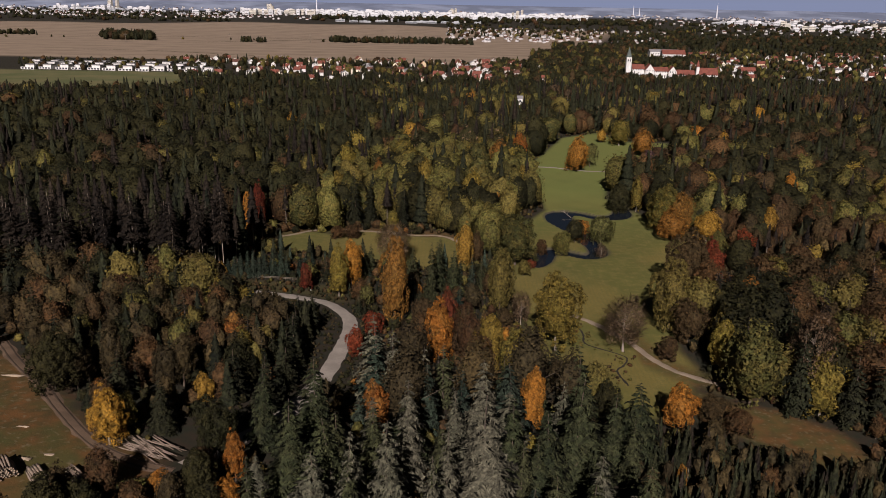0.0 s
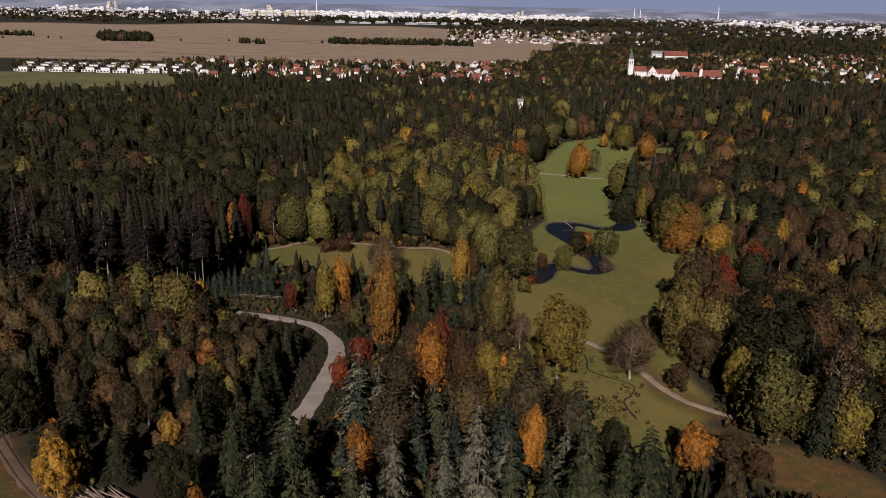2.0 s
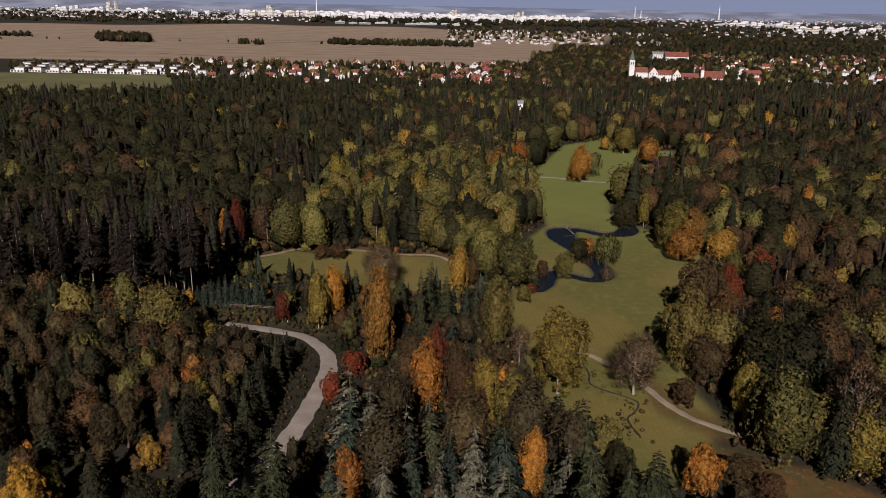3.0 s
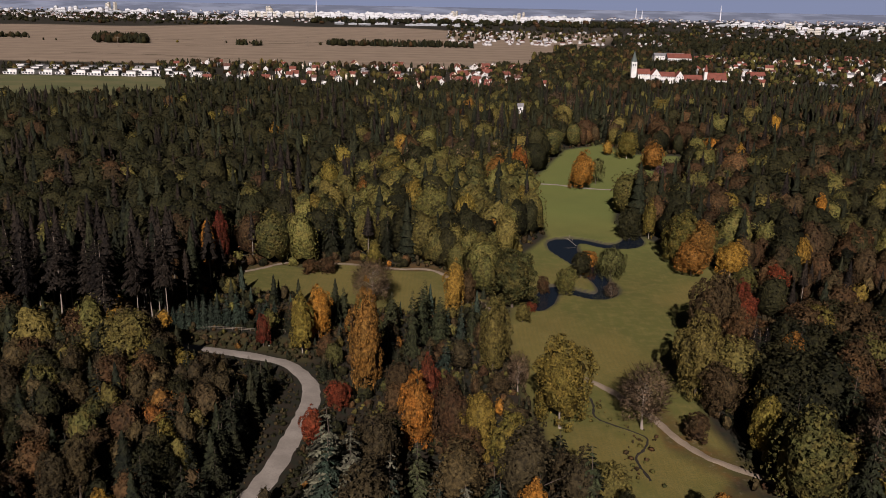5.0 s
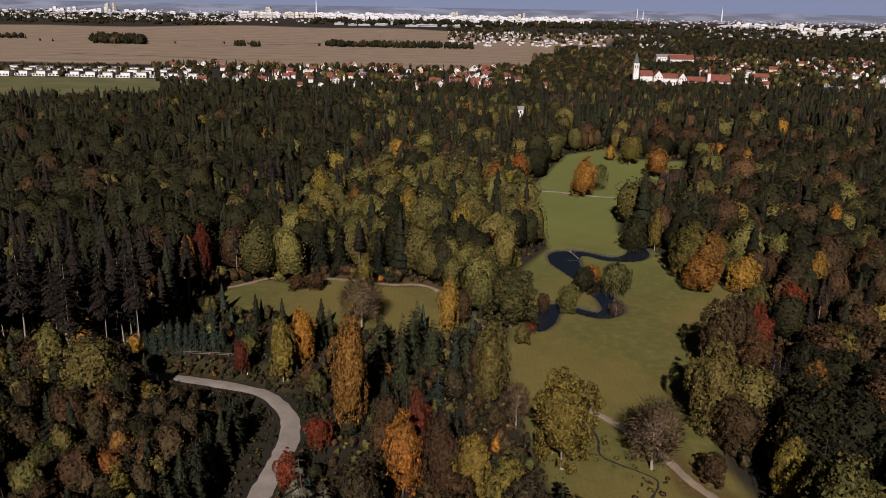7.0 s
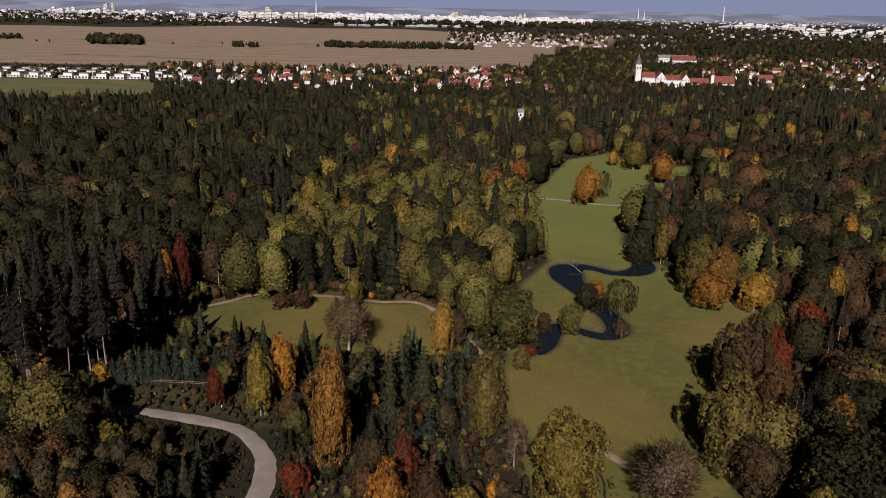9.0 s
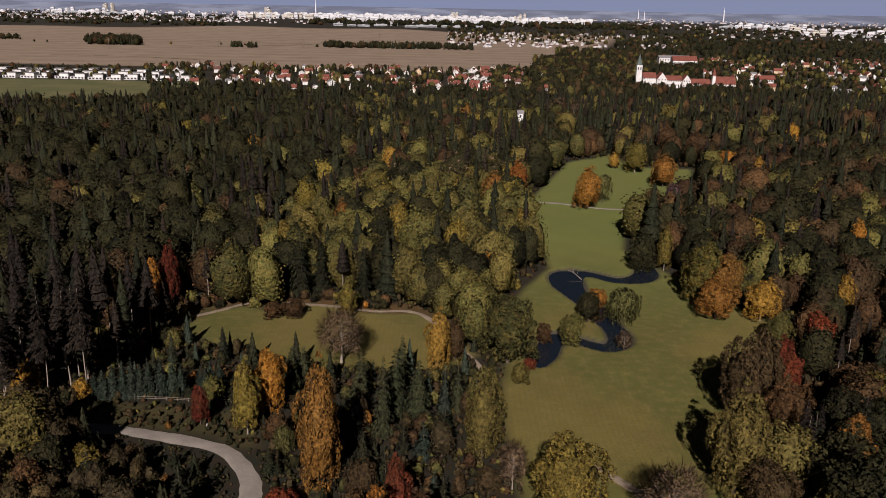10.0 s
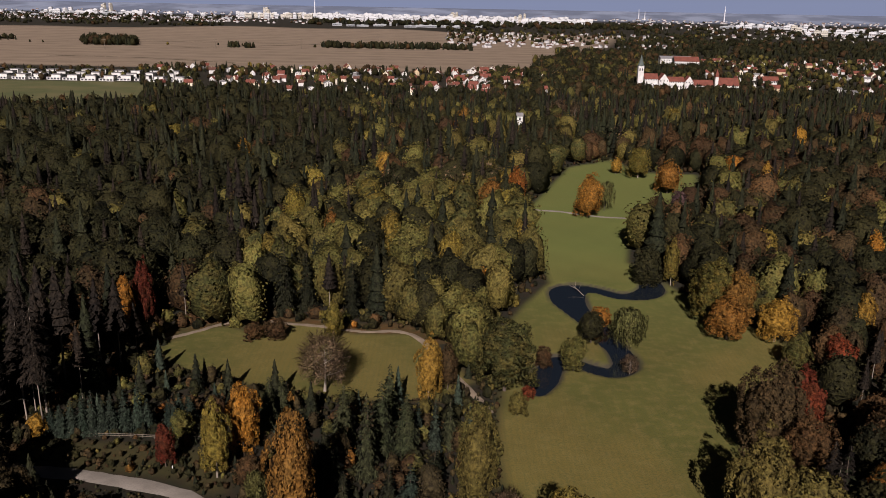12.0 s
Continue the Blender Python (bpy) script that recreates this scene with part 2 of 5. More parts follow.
def ground_material():
    m, nt, b = shader("ground_cover", 0.95)

    def mask(name):
        a = nt.nodes.new("ShaderNodeAttribute")
        a.attribute_name = name
        return a.outputs["Fac"]

    big, mid, fine = world_noise(nt, 0.022, 5), world_noise(nt, 0.35, 5), world_noise(nt, 2.5, 4)
    litter = mixed(nt, ranged(nt, mid, 0.35, 0.65), (0.026, 0.017, 0.009), (0.015, 0.016, 0.008))
    turf = mixed(nt, ranged(nt, big, 0.44, 0.56), (0.098, 0.092, 0.019), (0.150, 0.114, 0.027))
    turf = mixed(nt, ranged(nt, mid, 0.45, 0.75, 0.0, 0.8), turf, (0.172, 0.132, 0.038))
    turf = mixed(nt, ranged(nt, fine, 0.45, 0.7, 0.0, 0.6), turf, (0.076, 0.084, 0.024))
    rows = node(nt, "ShaderNodeTexWave", Scale=0.22, Distortion=9.0, Detail=3.0)
    rows.inputs["Detail Scale"].default_value = 0.05
    where = nt.nodes.new("ShaderNodeNewGeometry")
    nt.links.new(where.outputs["Position"], rows.inputs["Vector"])
    turf = mixed(nt, ranged(nt, rows.outputs[0], 0.3, 1.0, 0.0, 0.16), turf, (0.080, 0.082, 0.022))
    axes = nt.nodes.new("ShaderNodeSeparateXYZ")
    nt.links.new(where.outputs["Position"], axes.inputs[0])
    turf = mixed(nt, ranged(nt, axes.outputs[1], 320.0, 420.0, 0.0, 0.8), turf, (0.128, 0.150, 0.036))
    earth = mixed(nt, ranged(nt, mid, 0.35, 0.65), (0.120, 0.055, 0.015), (0.062, 0.042, 0.012))
    earth = mixed(nt, ranged(nt, world_noise(nt, 0.11, 5), 0.46, 0.62, 0.0, 0.8), earth, (0.058, 0.056, 0.014))
    earth = mixed(nt, ranged(nt, world_noise(nt, 0.9, 4), 0.58, 0.70, 0.0, 0.7), earth, (0.150, 0.112, 0.060))
    stubble = mixed(nt, ranged(nt, big, 0.35, 0.65), (0.262, 0.194, 0.134), (0.200, 0.148, 0.102))
    lines = node(nt, "ShaderNodeTexWave", Scale=0.012, Distortion=6.0, Detail=3.0)
    lines.bands_direction = "Y"
    nt.links.new(where.outputs["Position"], lines.inputs["Vector"])
    stubble = mixed(nt, ranged(nt, lines.outputs[0], 0.35, 0.9, 0.0, 0.28), stubble, (0.195, 0.145, 0.088))
    swathes = node(nt, "ShaderNodeTexWave", Scale=0.0035, Distortion=3.0, Detail=2.0)
    swathes.bands_direction = "Y"
    nt.links.new(where.outputs["Position"], swathes.inputs["Vector"])
    stubble = mixed(nt, ranged(nt, swathes.outputs[0], 0.50, 0.80, 0.0, 0.28), stubble, (0.330, 0.250, 0.175))
    meadow = mixed(nt, ranged(nt, big, 0.35, 0.65), (0.080, 0.090, 0.032), (0.135, 0.120, 0.050))
    mud = (0.050, 0.042, 0.028)
    c = mixed(nt, mask("grass"), litter, turf)
    c = mixed(nt, mask("soil"), c, earth)
    c = mixed(nt, mask("pasture"), c, meadow)
    c = mixed(nt, mask("field"), c, stubble)
    c = mixed(nt, mask("bank"), c, mud)
    # far slopes, with the haze of distance mixed into their colour
    hazed_hills = mixed(nt, ranged(nt, world_noise(nt, 0.006, 5), 0.42, 0.62), (0.13, 0.15, 0.20), (0.23, 0.26, 0.33))
    c = mixed(nt, mask("distant"), c, hazed_hills)
    nt.links.new(c, b.inputs["Base Color"])
    bump = node(nt, "ShaderNodeBump", Strength=0.5, Distance=0.15)
    nt.links.new(fine, bump.inputs["Height"])
    nt.links.new(bump.outputs[0], b.inputs["Normal"])
    return m


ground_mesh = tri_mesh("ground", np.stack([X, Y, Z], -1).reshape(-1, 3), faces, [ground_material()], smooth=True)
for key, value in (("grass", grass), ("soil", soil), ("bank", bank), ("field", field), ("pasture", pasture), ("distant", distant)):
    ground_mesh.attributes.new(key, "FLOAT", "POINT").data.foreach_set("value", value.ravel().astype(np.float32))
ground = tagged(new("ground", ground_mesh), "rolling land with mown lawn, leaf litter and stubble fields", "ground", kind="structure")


def ribbon(name, line, width, lift, material, label, category, wobble=0.0):
    """A band that follows the ground along a line."""
    p = np.array([q[:2] for q in line])
    d = np.gradient(p, axis=0)
    d /= np.linalg.norm(d, axis=1)[:, None]
    side = np.stack([-d[:, 1], d[:, 0]], -1)
    half = np.array([q[2] if len(q) > 2 else width / 2 for q in line])
    rng = np.random.RandomState(len(line))
    cols = np.linspace(-1, 1, 5)
    v = []
    for k, c in enumerate(cols):
        w = half + (rng.uniform(-wobble, wobble, len(p)) if k in (0, 4) else 0)
        xy = p + side * (c * w)[:, None]
        z = land(xy[:, 0], xy[:, 1]) + lift - (0.10 if k in (0, 4) else 0)
        v.append(np.column_stack([xy, z]))
    v = np.stack(v, 1)
    n = len(p)
    i = np.arange(n * 5).reshape(n, 5)
    f = np.stack([i[:-1, :-1], i[:-1, 1:], i[1:, 1:], i[1:, :-1]], -1).reshape(-1, 4)
    return tagged(new(name, tri_mesh(name, v.reshape(-1, 3), f, [material], smooth=True)), label, category, kind="structure")


def gravel(name, a, b_col):
    m, nt, b = shader(name, 0.95)
    c = mixed(nt, ranged(nt, world_noise(nt, 0.25, 3), 0.35, 0.65), a, b_col)
    c = mixed(nt, ranged(nt, world_noise(nt, 3.0, 4), 0.45, 0.7, 0, 0.5), c, tuple(x * 0.6 for x in a))
    nt.links.new(c, b.inputs["Base Color"])
    return m


GRAVEL = gravel("grey_gravel", (0.30, 0.26, 0.215), (0.22, 0.19, 0.155))
SAND = gravel("sandy_path", (0.28, 0.215, 0.15), (0.19, 0.145, 0.10))
MUD = gravel("rutted_mud", (0.150, 0.098, 0.062), (0.095, 0.062, 0.038))
ribbon("road", ROAD, 4.2, 0.14, GRAVEL, "pale gravel forest road curving between the trees", "road", 0.25)
ribbon("path", PARK_PATH, 2.2, 0.12, SAND, "sandy footpath crossing the lawn", "path", 0.2)
ribbon("path", LEFT_PATH, 2.0, 0.12, SAND, "sandy footpath along the edge of the wood", "path", 0.2)
ribbon("path", FAR_PATH, 2.4, 0.12, GRAVEL, "grey footpath across the far lawn", "path", 0.2)
RUT = gravel("dark_wheel_rut", (0.070, 0.045, 0.028), (0.045, 0.030, 0.018))
for off in (-0.85, 0.85):
    side = np.gradient(np.array(DIRT_TRACK), axis=0)
    side = np.column_stack([-side[:, 1], side[:, 0]]) / np.linalg.norm(side, axis=1)[:, None]
    ribbon("wheel_rut", [tuple(q) for q in np.array(DIRT_TRACK) + off * side], 0.55, 0.16, RUT, "dark wet wheel rut in the muddy track", "wheel rut", 0.15)
ribbon("track", DIRT_TRACK, 3.2, 0.12, MUD, "muddy logging track with wheel ruts", "track", 0.4)

water_m, nt, b = shader("pond_water", 0.04)
b.inputs["Base Color"].default_value = (0.010, 0.014, 0.020, 1)
b.inputs["Specular IOR Level"].default_value = 0.5
bump = node(nt, "ShaderNodeBump", Strength=0.05, Distance=0.02)
nt.links.new(world_noise(nt, 2.0, 2), bump.inputs["Height"])
nt.links.new(bump.outputs[0], b.inputs["Normal"])
wx, wy = np.meshgrid(np.linspace(27, 98, 24), np.linspace(286, 408, 40))
wv = np.stack([wx, wy, np.full(wx.shape, -0.55)], -1).reshape(-1, 3)
i = np.arange(wx.size).reshape(wx.shape)
wf = np.stack([i[:-1, :-1], i[:-1, 1:], i[1:, 1:], i[1:, :-1]], -1).reshape(-1, 4)
tagged(new("water", tri_mesh("water", wv, wf, [water_m])), "dark still water of a winding park pond", "water", kind="structure")


# ------------------------------------------------------------------ trees: crowns of leaves and sprays
def frames_of(nrm, rng):
    """Two unit vectors across each normal."""
    r = rng.normal(size=nrm.shape)
    u = np.cross(nrm, r)
    u /= np.linalg.norm(u, axis=1)[:, None] + 1e-9
    return u, np.cross(nrm, u)


def ball(rounds):
    """A unit icosphere as arrays."""
    g = (1 + 5 ** 0.5) / 2
    v = [(-1, g, 0), (1, g, 0), (-1, -g, 0), (1, -g, 0), (0, -1, g), (0, 1, g), (0, -1, -g), (0, 1, -g), (g, 0, -1), (g, 0, 1), (-g, 0, -1), (-g, 0, 1)]
    f = [(0, 11, 5), (0, 5, 1), (0, 1, 7), (0, 7, 10), (0, 10, 11), (1, 5, 9), (5, 11, 4), (11, 10, 2), (10, 7, 6), (7, 1, 8), (3, 9, 4), (3, 4, 2), (3, 2, 6), (3, 6, 8), (3, 8, 9), (4, 9, 5), (2, 4, 11), (6, 2, 10), (8, 6, 7), (9, 8, 1)]
    for _ in range(rounds):
        mids, out = {}, []

        def mid(i, j):
            key = (min(i, j), max(i, j))
            if key not in mids:
                mids[key] = len(v)
                v.append(tuple((p + q) / 2 for p, q in zip(v[i], v[j])))
            return mids[key]

        for i, j, k in f:
            ij, jk, ki = mid(i, j), mid(j, k), mid(k, i)
            out += [(i, ij, ki), (j, jk, ij), (k, ki, jk), (ij, jk, ki)]
        f = out
    v = np.array(v, float)
    return v / np.linalg.norm(v, axis=1)[:, None], np.array(f)


def leafy(seed, clumps, per, leaf, tall=1.0, low=0.10, droop=0.0, rounds=1, heart=0.8):
    """A round-headed crown, unit height 1 with radius about 0.36: a dense heart, a few large boughs that bulge out of it,
    and on them clumps of leaf sprays with gaps between."""
    rng = np.random.RandomState(seed)
    mid, rz, rx = (1 + low) / 2, (1 - low) / 2, 0.36 / tall
    span = np.array([rx, rx, rz])
    arms = rng.normal(size=(13, 3)) + [0, 0, 0.2]
    arms /= np.linalg.norm(arms, axis=1)[:, None]
    reach = rng.uniform(0.35, 1.15, 13)
    sway = rng.uniform(-0.15, 0.15, 2) * rx

    def shell(way):
        near = np.exp((way @ arms.T - 1) / 0.085) * reach
        return 0.60 + 0.42 * near.max(1)

    def place(way, share):
        out = shell(way)
        p = way * (out * share)[:, None] * span
        p[:, 2] = np.where(way[:, 2] < 0, p[:, 2] * 1.12 / out, p[:, 2])
        wide = 1.0 - 0.16 * way[:, 2] + 0.55 * np.clip(-way[:, 2], 0, 1) ** 2
        return np.column_stack([p[:, 0] * wide + sway[0] * way[:, 2], p[:, 1] * wide + sway[1] * way[:, 2], p[:, 2] + mid])

    i = np.arange(clumps) + 0.5
    up = 1 - 1.78 * i / clumps
    turn = i * 2.39996 + rng.uniform(-0.35, 0.35, clumps)
    flat = np.sqrt(np.clip(1 - up * up, 0, 1))
    way = np.column_stack([flat * np.cos(turn), flat * np.sin(turn), up])
    c = place(way, rng.uniform(0.76, 0.98, clumps))
    size = rng.uniform(0.8, 1.25, clumps) * 1.75 / math.sqrt(clumps)
    k = np.repeat(np.arange(clumps), per)
    n = len(k)
    nrm = rng.normal(size=(n, 3))
    nrm /= np.linalg.norm(nrm, axis=1)[:, None]
    nrm += way[k] * 0.85 + [0, 0, 0.25]
    nrm /= np.linalg.norm(nrm, axis=1)[:, None]
    pos = c[k] + nrm * (size[k] * rng.uniform(0.6, 1.1, n))[:, None] * span * [1, 1, 0.75]
    if droop:
        pos[:, 2] -= droop * rng.uniform(0, 1, n) ** 2 * 0.5
    facing = nrm * 0.8 + rng.normal(size=(n, 3)) * 0.42 + [0, 0, 0.2]
    facing /= np.linalg.norm(facing, axis=1)[:, None]
    u, w = frames_of(facing, rng)
    s = leaf * rng.uniform(0.6, 1.3, (n, 1))
    st = s
    if droop:
        s, st, w = s * 0.55, s * 3.2, w * 0.25 + np.array([0, 0, -1.0])
    v = np.stack([pos - u * s - w * st * 0.55, pos + u * s * 0.9 - w * st * 0.55, pos + w * st], 1).reshape(-1, 3)
    f = np.arange(n * 3).reshape(n, 3)
    bv, bf = ball(rounds)
    close = np.exp((bv @ way.T - 1) * clumps * 0.35).max(1)
    cv = place(bv, heart * (0.80 + 0.20 * close) * rng.uniform(0.95, 1.05, len(bv)))
    keep = bv[bf].mean(1)[:, 2] > -0.72
    bf = bf[keep]
    soft = np.concatenate([bv, np.repeat(facing * 0.75 + nrm * 0.45 + way[k] * 0.25, 3, 0)])
    soft /= np.linalg.norm(soft, axis=1)[:, None]
    return np.concatenate([cv, v]), np.concatenate([bf, f + len(cv)]), soft


def conical(seed, n, tiers, low, radius, leaf):
    """A spruce seen from afar, unit height 1: a dark heart and tiers of small hanging sprays, uneven round the stem."""
    rng = np.random.RandomState(seed)
    u = np.clip(1 - np.sqrt(rng.uniform(0, 1, n)), 0, 0.985)
    a = rng.uniform(0, 6.283, n)
    tier = (u * tiers).astype(int)
    phase = u * tiers - tier
    bough = rng.uniform(0.55, 1.12, (tiers + 1, 7))[tier, (a / 6.2832 * 7).astype(int) % 7]
    r = radius * (1 - u) ** 0.82 * np.where(u < 0.1, 0.8 + 2 * u, 1.0) * (1.0 - 0.42 * phase) * bough * rng.uniform(0.8, 1.05, n) + 0.006
    o = np.column_stack([np.cos(a), np.sin(a), np.zeros(n)])
    across = np.column_stack([-np.sin(a), np.cos(a), np.zeros(n)])
    pos = o * r[:, None] + np.array([0, 0, 1.0]) * (low + (1 - low) * u)[:, None]
    along = o + rng.normal(size=(n, 3)) * 0.25 + [0, 0, -0.55]
    size = (leaf * rng.uniform(0.7, 1.25, n) * (0.45 + 0.55 * (1 - u)))[:, None]
    v = np.stack([pos - along * size * 0.9 - across * size * 0.75, pos - along * size * 0.9 + across * size * 0.75, pos + along * size * 1.1], 1).reshape(-1, 3)
    nrm = np.repeat(o * 0.8 + [0, 0, 0.5] + rng.normal(size=(n, 3)) * 0.3, 3, 0)
    sides, cv, cn, cf = 6, [], [], []
    for k in range(2 * tiers):
        share = (k // 2 + (k % 2) * 0.75) / tiers
        lean = rng.uniform(0.75, 1.1, sides) * radius * (1 - share) ** 0.85 * (0.55 if k % 2 else 0.86)
        for i in range(sides):
            t = 6.2832 * (i + 0.5 * (k // 2 % 2)) / sides
            cv.append((math.cos(t) * lean[i], math.sin(t) * lean[i], low + (1 - low) * share))
            cn.append((math.cos(t), math.sin(t), 0.55))
            if k:
                p, q = (k - 1) * sides + i, (k - 1) * sides + (i + 1) % sides
                cf += [(p, q, q + sides), (p, q + sides, p + sides)]
    cv, cn, cf = np.array(cv), np.array(cn), np.array(cf)
    f = np.arange(n * 3).reshape(n, 3)
    soft = np.concatenate([cn, nrm])
    soft /= np.linalg.norm(soft, axis=1)[:, None]
    fv = np.concatenate([cv, v])
    f = np.concatenate([cf, f + len(cv)])
    turned = np.sum(np.cross(fv[f[:, 1]] - fv[f[:, 0]], fv[f[:, 2]] - fv[f[:, 0]]) * soft[f[:, 0]], 1) < 0
    f[turned] = f[turned][:, [0, 2, 1]]
    return fv, f, soft


def spruce(seed, whorls, arms, low=0.06, radius=0.19, sprigs=3, ragged=0.2):
    """A spruce crown, unit height 1: uneven tiers of drooping boughs, each a fan of hanging sprigs."""
    rng = np.random.RandomState(seed)
    v, f = [], []

    def tri(a, b, c):
        n = len(v)
        v.extend((a, b, c))
        f.append((n, n + 1, n + 2))

    for i in range(whorls):
        u = (i + rng.uniform(-0.35, 0.35)) / whorls
        u = min(max(u, 0.0), 0.975)
        z = low + (1 - low) * u
        reach = radius * ((1 - u) ** 0.8) * (1 if u > 0.12 else 0.8 + 1.6 * u) + 0.014
        count = max(3, int(round(arms * (1 - 0.45 * u))))
        turn = rng.uniform(0, 6.28)
        for j in range(count):
            a = turn + 6.283 * j / count + rng.uniform(-0.35, 0.35)
            r = reach * rng.uniform(1 - ragged, 1 + ragged * 0.8)
            out = np.array([math.cos(a), math.sin(a), 0.0])
            across = np.array([-out[1], out[0], 0.0])
            fall = r * rng.uniform(0.25, 0.7)
            root = np.array([0, 0, z + rng.uniform(-0.3, 0.3) / whorls])
            tip = root + out * r - np.array([0, 0, fall * 0.75])
            knee = root + out * r * 0.6 - np.array([0, 0, fall * 0.25])
            w = r * 0.30
            if sprigs == 0:
                b = a + 3.1416 / count
                notch = root + np.array([math.cos(b), math.sin(b), 0]) * r * rng.uniform(0.3, 0.55) - np.array([0, 0, fall * 0.3])
                last = root + np.array([math.cos(2 * a - b), math.sin(2 * a - b), 0]) * r * rng.uniform(0.3, 0.55) - np.array([0, 0, fall * 0.3])
                peak = root + np.array([0, 0, 0.6 / whorls])
                tri(peak, last, tip)
                tri(peak, tip, notch)
                continue
            tri(root, knee - across * w * 0.4, tip)
            tri(root, tip, knee + across * w * 0.4)
            for k in range(sprigs):
                s = 0.25 + 0.7 * (k + 0.5) / sprigs
                base = root + out * r * s - np.array([0, 0, fall * 0.7 * s * s])
                for sgn in (-1, 1):
                    length = r * 0.50 * (1.15 - 0.75 * s) * rng.uniform(0.7, 1.25)
                    end = base + across * sgn * length * 0.9 + out * length * rng.uniform(0.4, 0.9) - np.array([0, 0, length * rng.uniform(0.2, 0.9)])
                    half = w * 1.9 / sprigs
                    tri(base - out * half, base + out * half, end)
    v, f = np.array(v), np.array(f)
    away = np.hypot(v[:, 0], v[:, 1])[:, None] + 1e-6
    n = np.column_stack([v[:, :2] / away * np.clip(away / (radius * 0.35), 0.15, 1.0), np.full(len(v), 0.42)])
    n += rng.normal(size=n.shape) * 0.12
    n /= np.linalg.norm(n, axis=1)[:, None]
    turned = np.sum(np.cross(v[f[:, 1]] - v[f[:, 0]], v[f[:, 2]] - v[f[:, 0]]) * n[f[:, 0]], 1) < 0
    f[turned] = f[turned][:, [0, 2, 1]]
    return v, f, n


def twiggy(seed, n):
    """A leafless crown: thin twigs fanning out and upwards."""
    rng = np.random.RandomState(seed)
    p = rng.normal(size=(n, 3))
    p /= np.linalg.norm(p, axis=1)[:, None]
    p *= rng.uniform(0.25, 1.0, (n, 1)) ** 0.6
    pos = p * [0.27, 0.27, 0.40] + [0, 0, 0.58]
    way = p * [1, 1, 0.4] + [0, 0, 0.55] + rng.normal(size=(n, 3)) * 0.3
    way /= np.linalg.norm(way, axis=1)[:, None]
    side, _ = frames_of(way, rng)
    ln = rng.uniform(0.05, 0.13, (n, 1))
    v = np.stack([pos - side * 0.0035, pos + side * 0.0035, pos + way * ln], 1).reshape(-1, 3)
    n3 = np.repeat(p * 0.7 + [0, 0, 0.3], 3, 0)
    return v, np.arange(n * 3).reshape(n, 3), n3 / (np.linalg.norm(n3, axis=1)[:, None] + 1e-6)


def trunk_mesh(seed, height, r0, material, limbs=0, lean=0.02, crown=0.5):
    """A tapered trunk with limbs that fork off, unit height scaled by height."""
    rng = np.random.RandomState(seed)
    v, f = [], []

    def limb(p0, p1, ra, rb, sides, bits):
        base = len(v)
        p0, p1 = np.array(p0), np.array(p1)
        ax = (p1 - p0) / np.linalg.norm(p1 - p0)
        up = np.array([1.0, 0, 0]) if abs(ax[2]) > 0.8 else np.array([0, 0, 1.0])
        a = np.cross(ax, up)
        a /= np.linalg.norm(a)
        b = np.cross(ax, a)
        bow = rng.normal(size=3) * np.linalg.norm(p1 - p0) * lean
        for i in range(bits + 1):
            t = i / bits
            c = p0 + (p1 - p0) * t + bow * math.sin(math.pi * t)
            r = ra + (rb - ra) * t
            if i == 0 and p0[2] <= 0.01:
                r *= 1.5
            for k in range(sides):
                v.append(c + (a * math.cos(6.283 * k / sides) + b * math.sin(6.283 * k / sides)) * r)
        for i in range(bits):
            for k in range(sides):
                q0, q1 = base + i * sides + k, base + i * sides + (k + 1) % sides
                f.append((q0, q1, q1 + sides))
                f.append((q0, q1 + sides, q0 + sides))

    limb((0, 0, -0.02), (0, 0, height), r0, r0 * 0.18, 6, 4)
    for i in range(limbs):
        z = height * rng.uniform(crown * 0.55, 0.9)
        a = rng.uniform(0, 6.283)
        ln = 0.30 * rng.uniform(0.6, 1.1) * (1.15 - z)
        limb((0, 0, z), (math.cos(a) * ln, math.sin(a) * ln, min(0.98, z + ln * rng.uniform(0.5, 1.1))), r0 * 0.38, r0 * 0.08, 4, 2)
    return tri_mesh("trunk", np.array(v), np.array(f), [material], smooth=True)


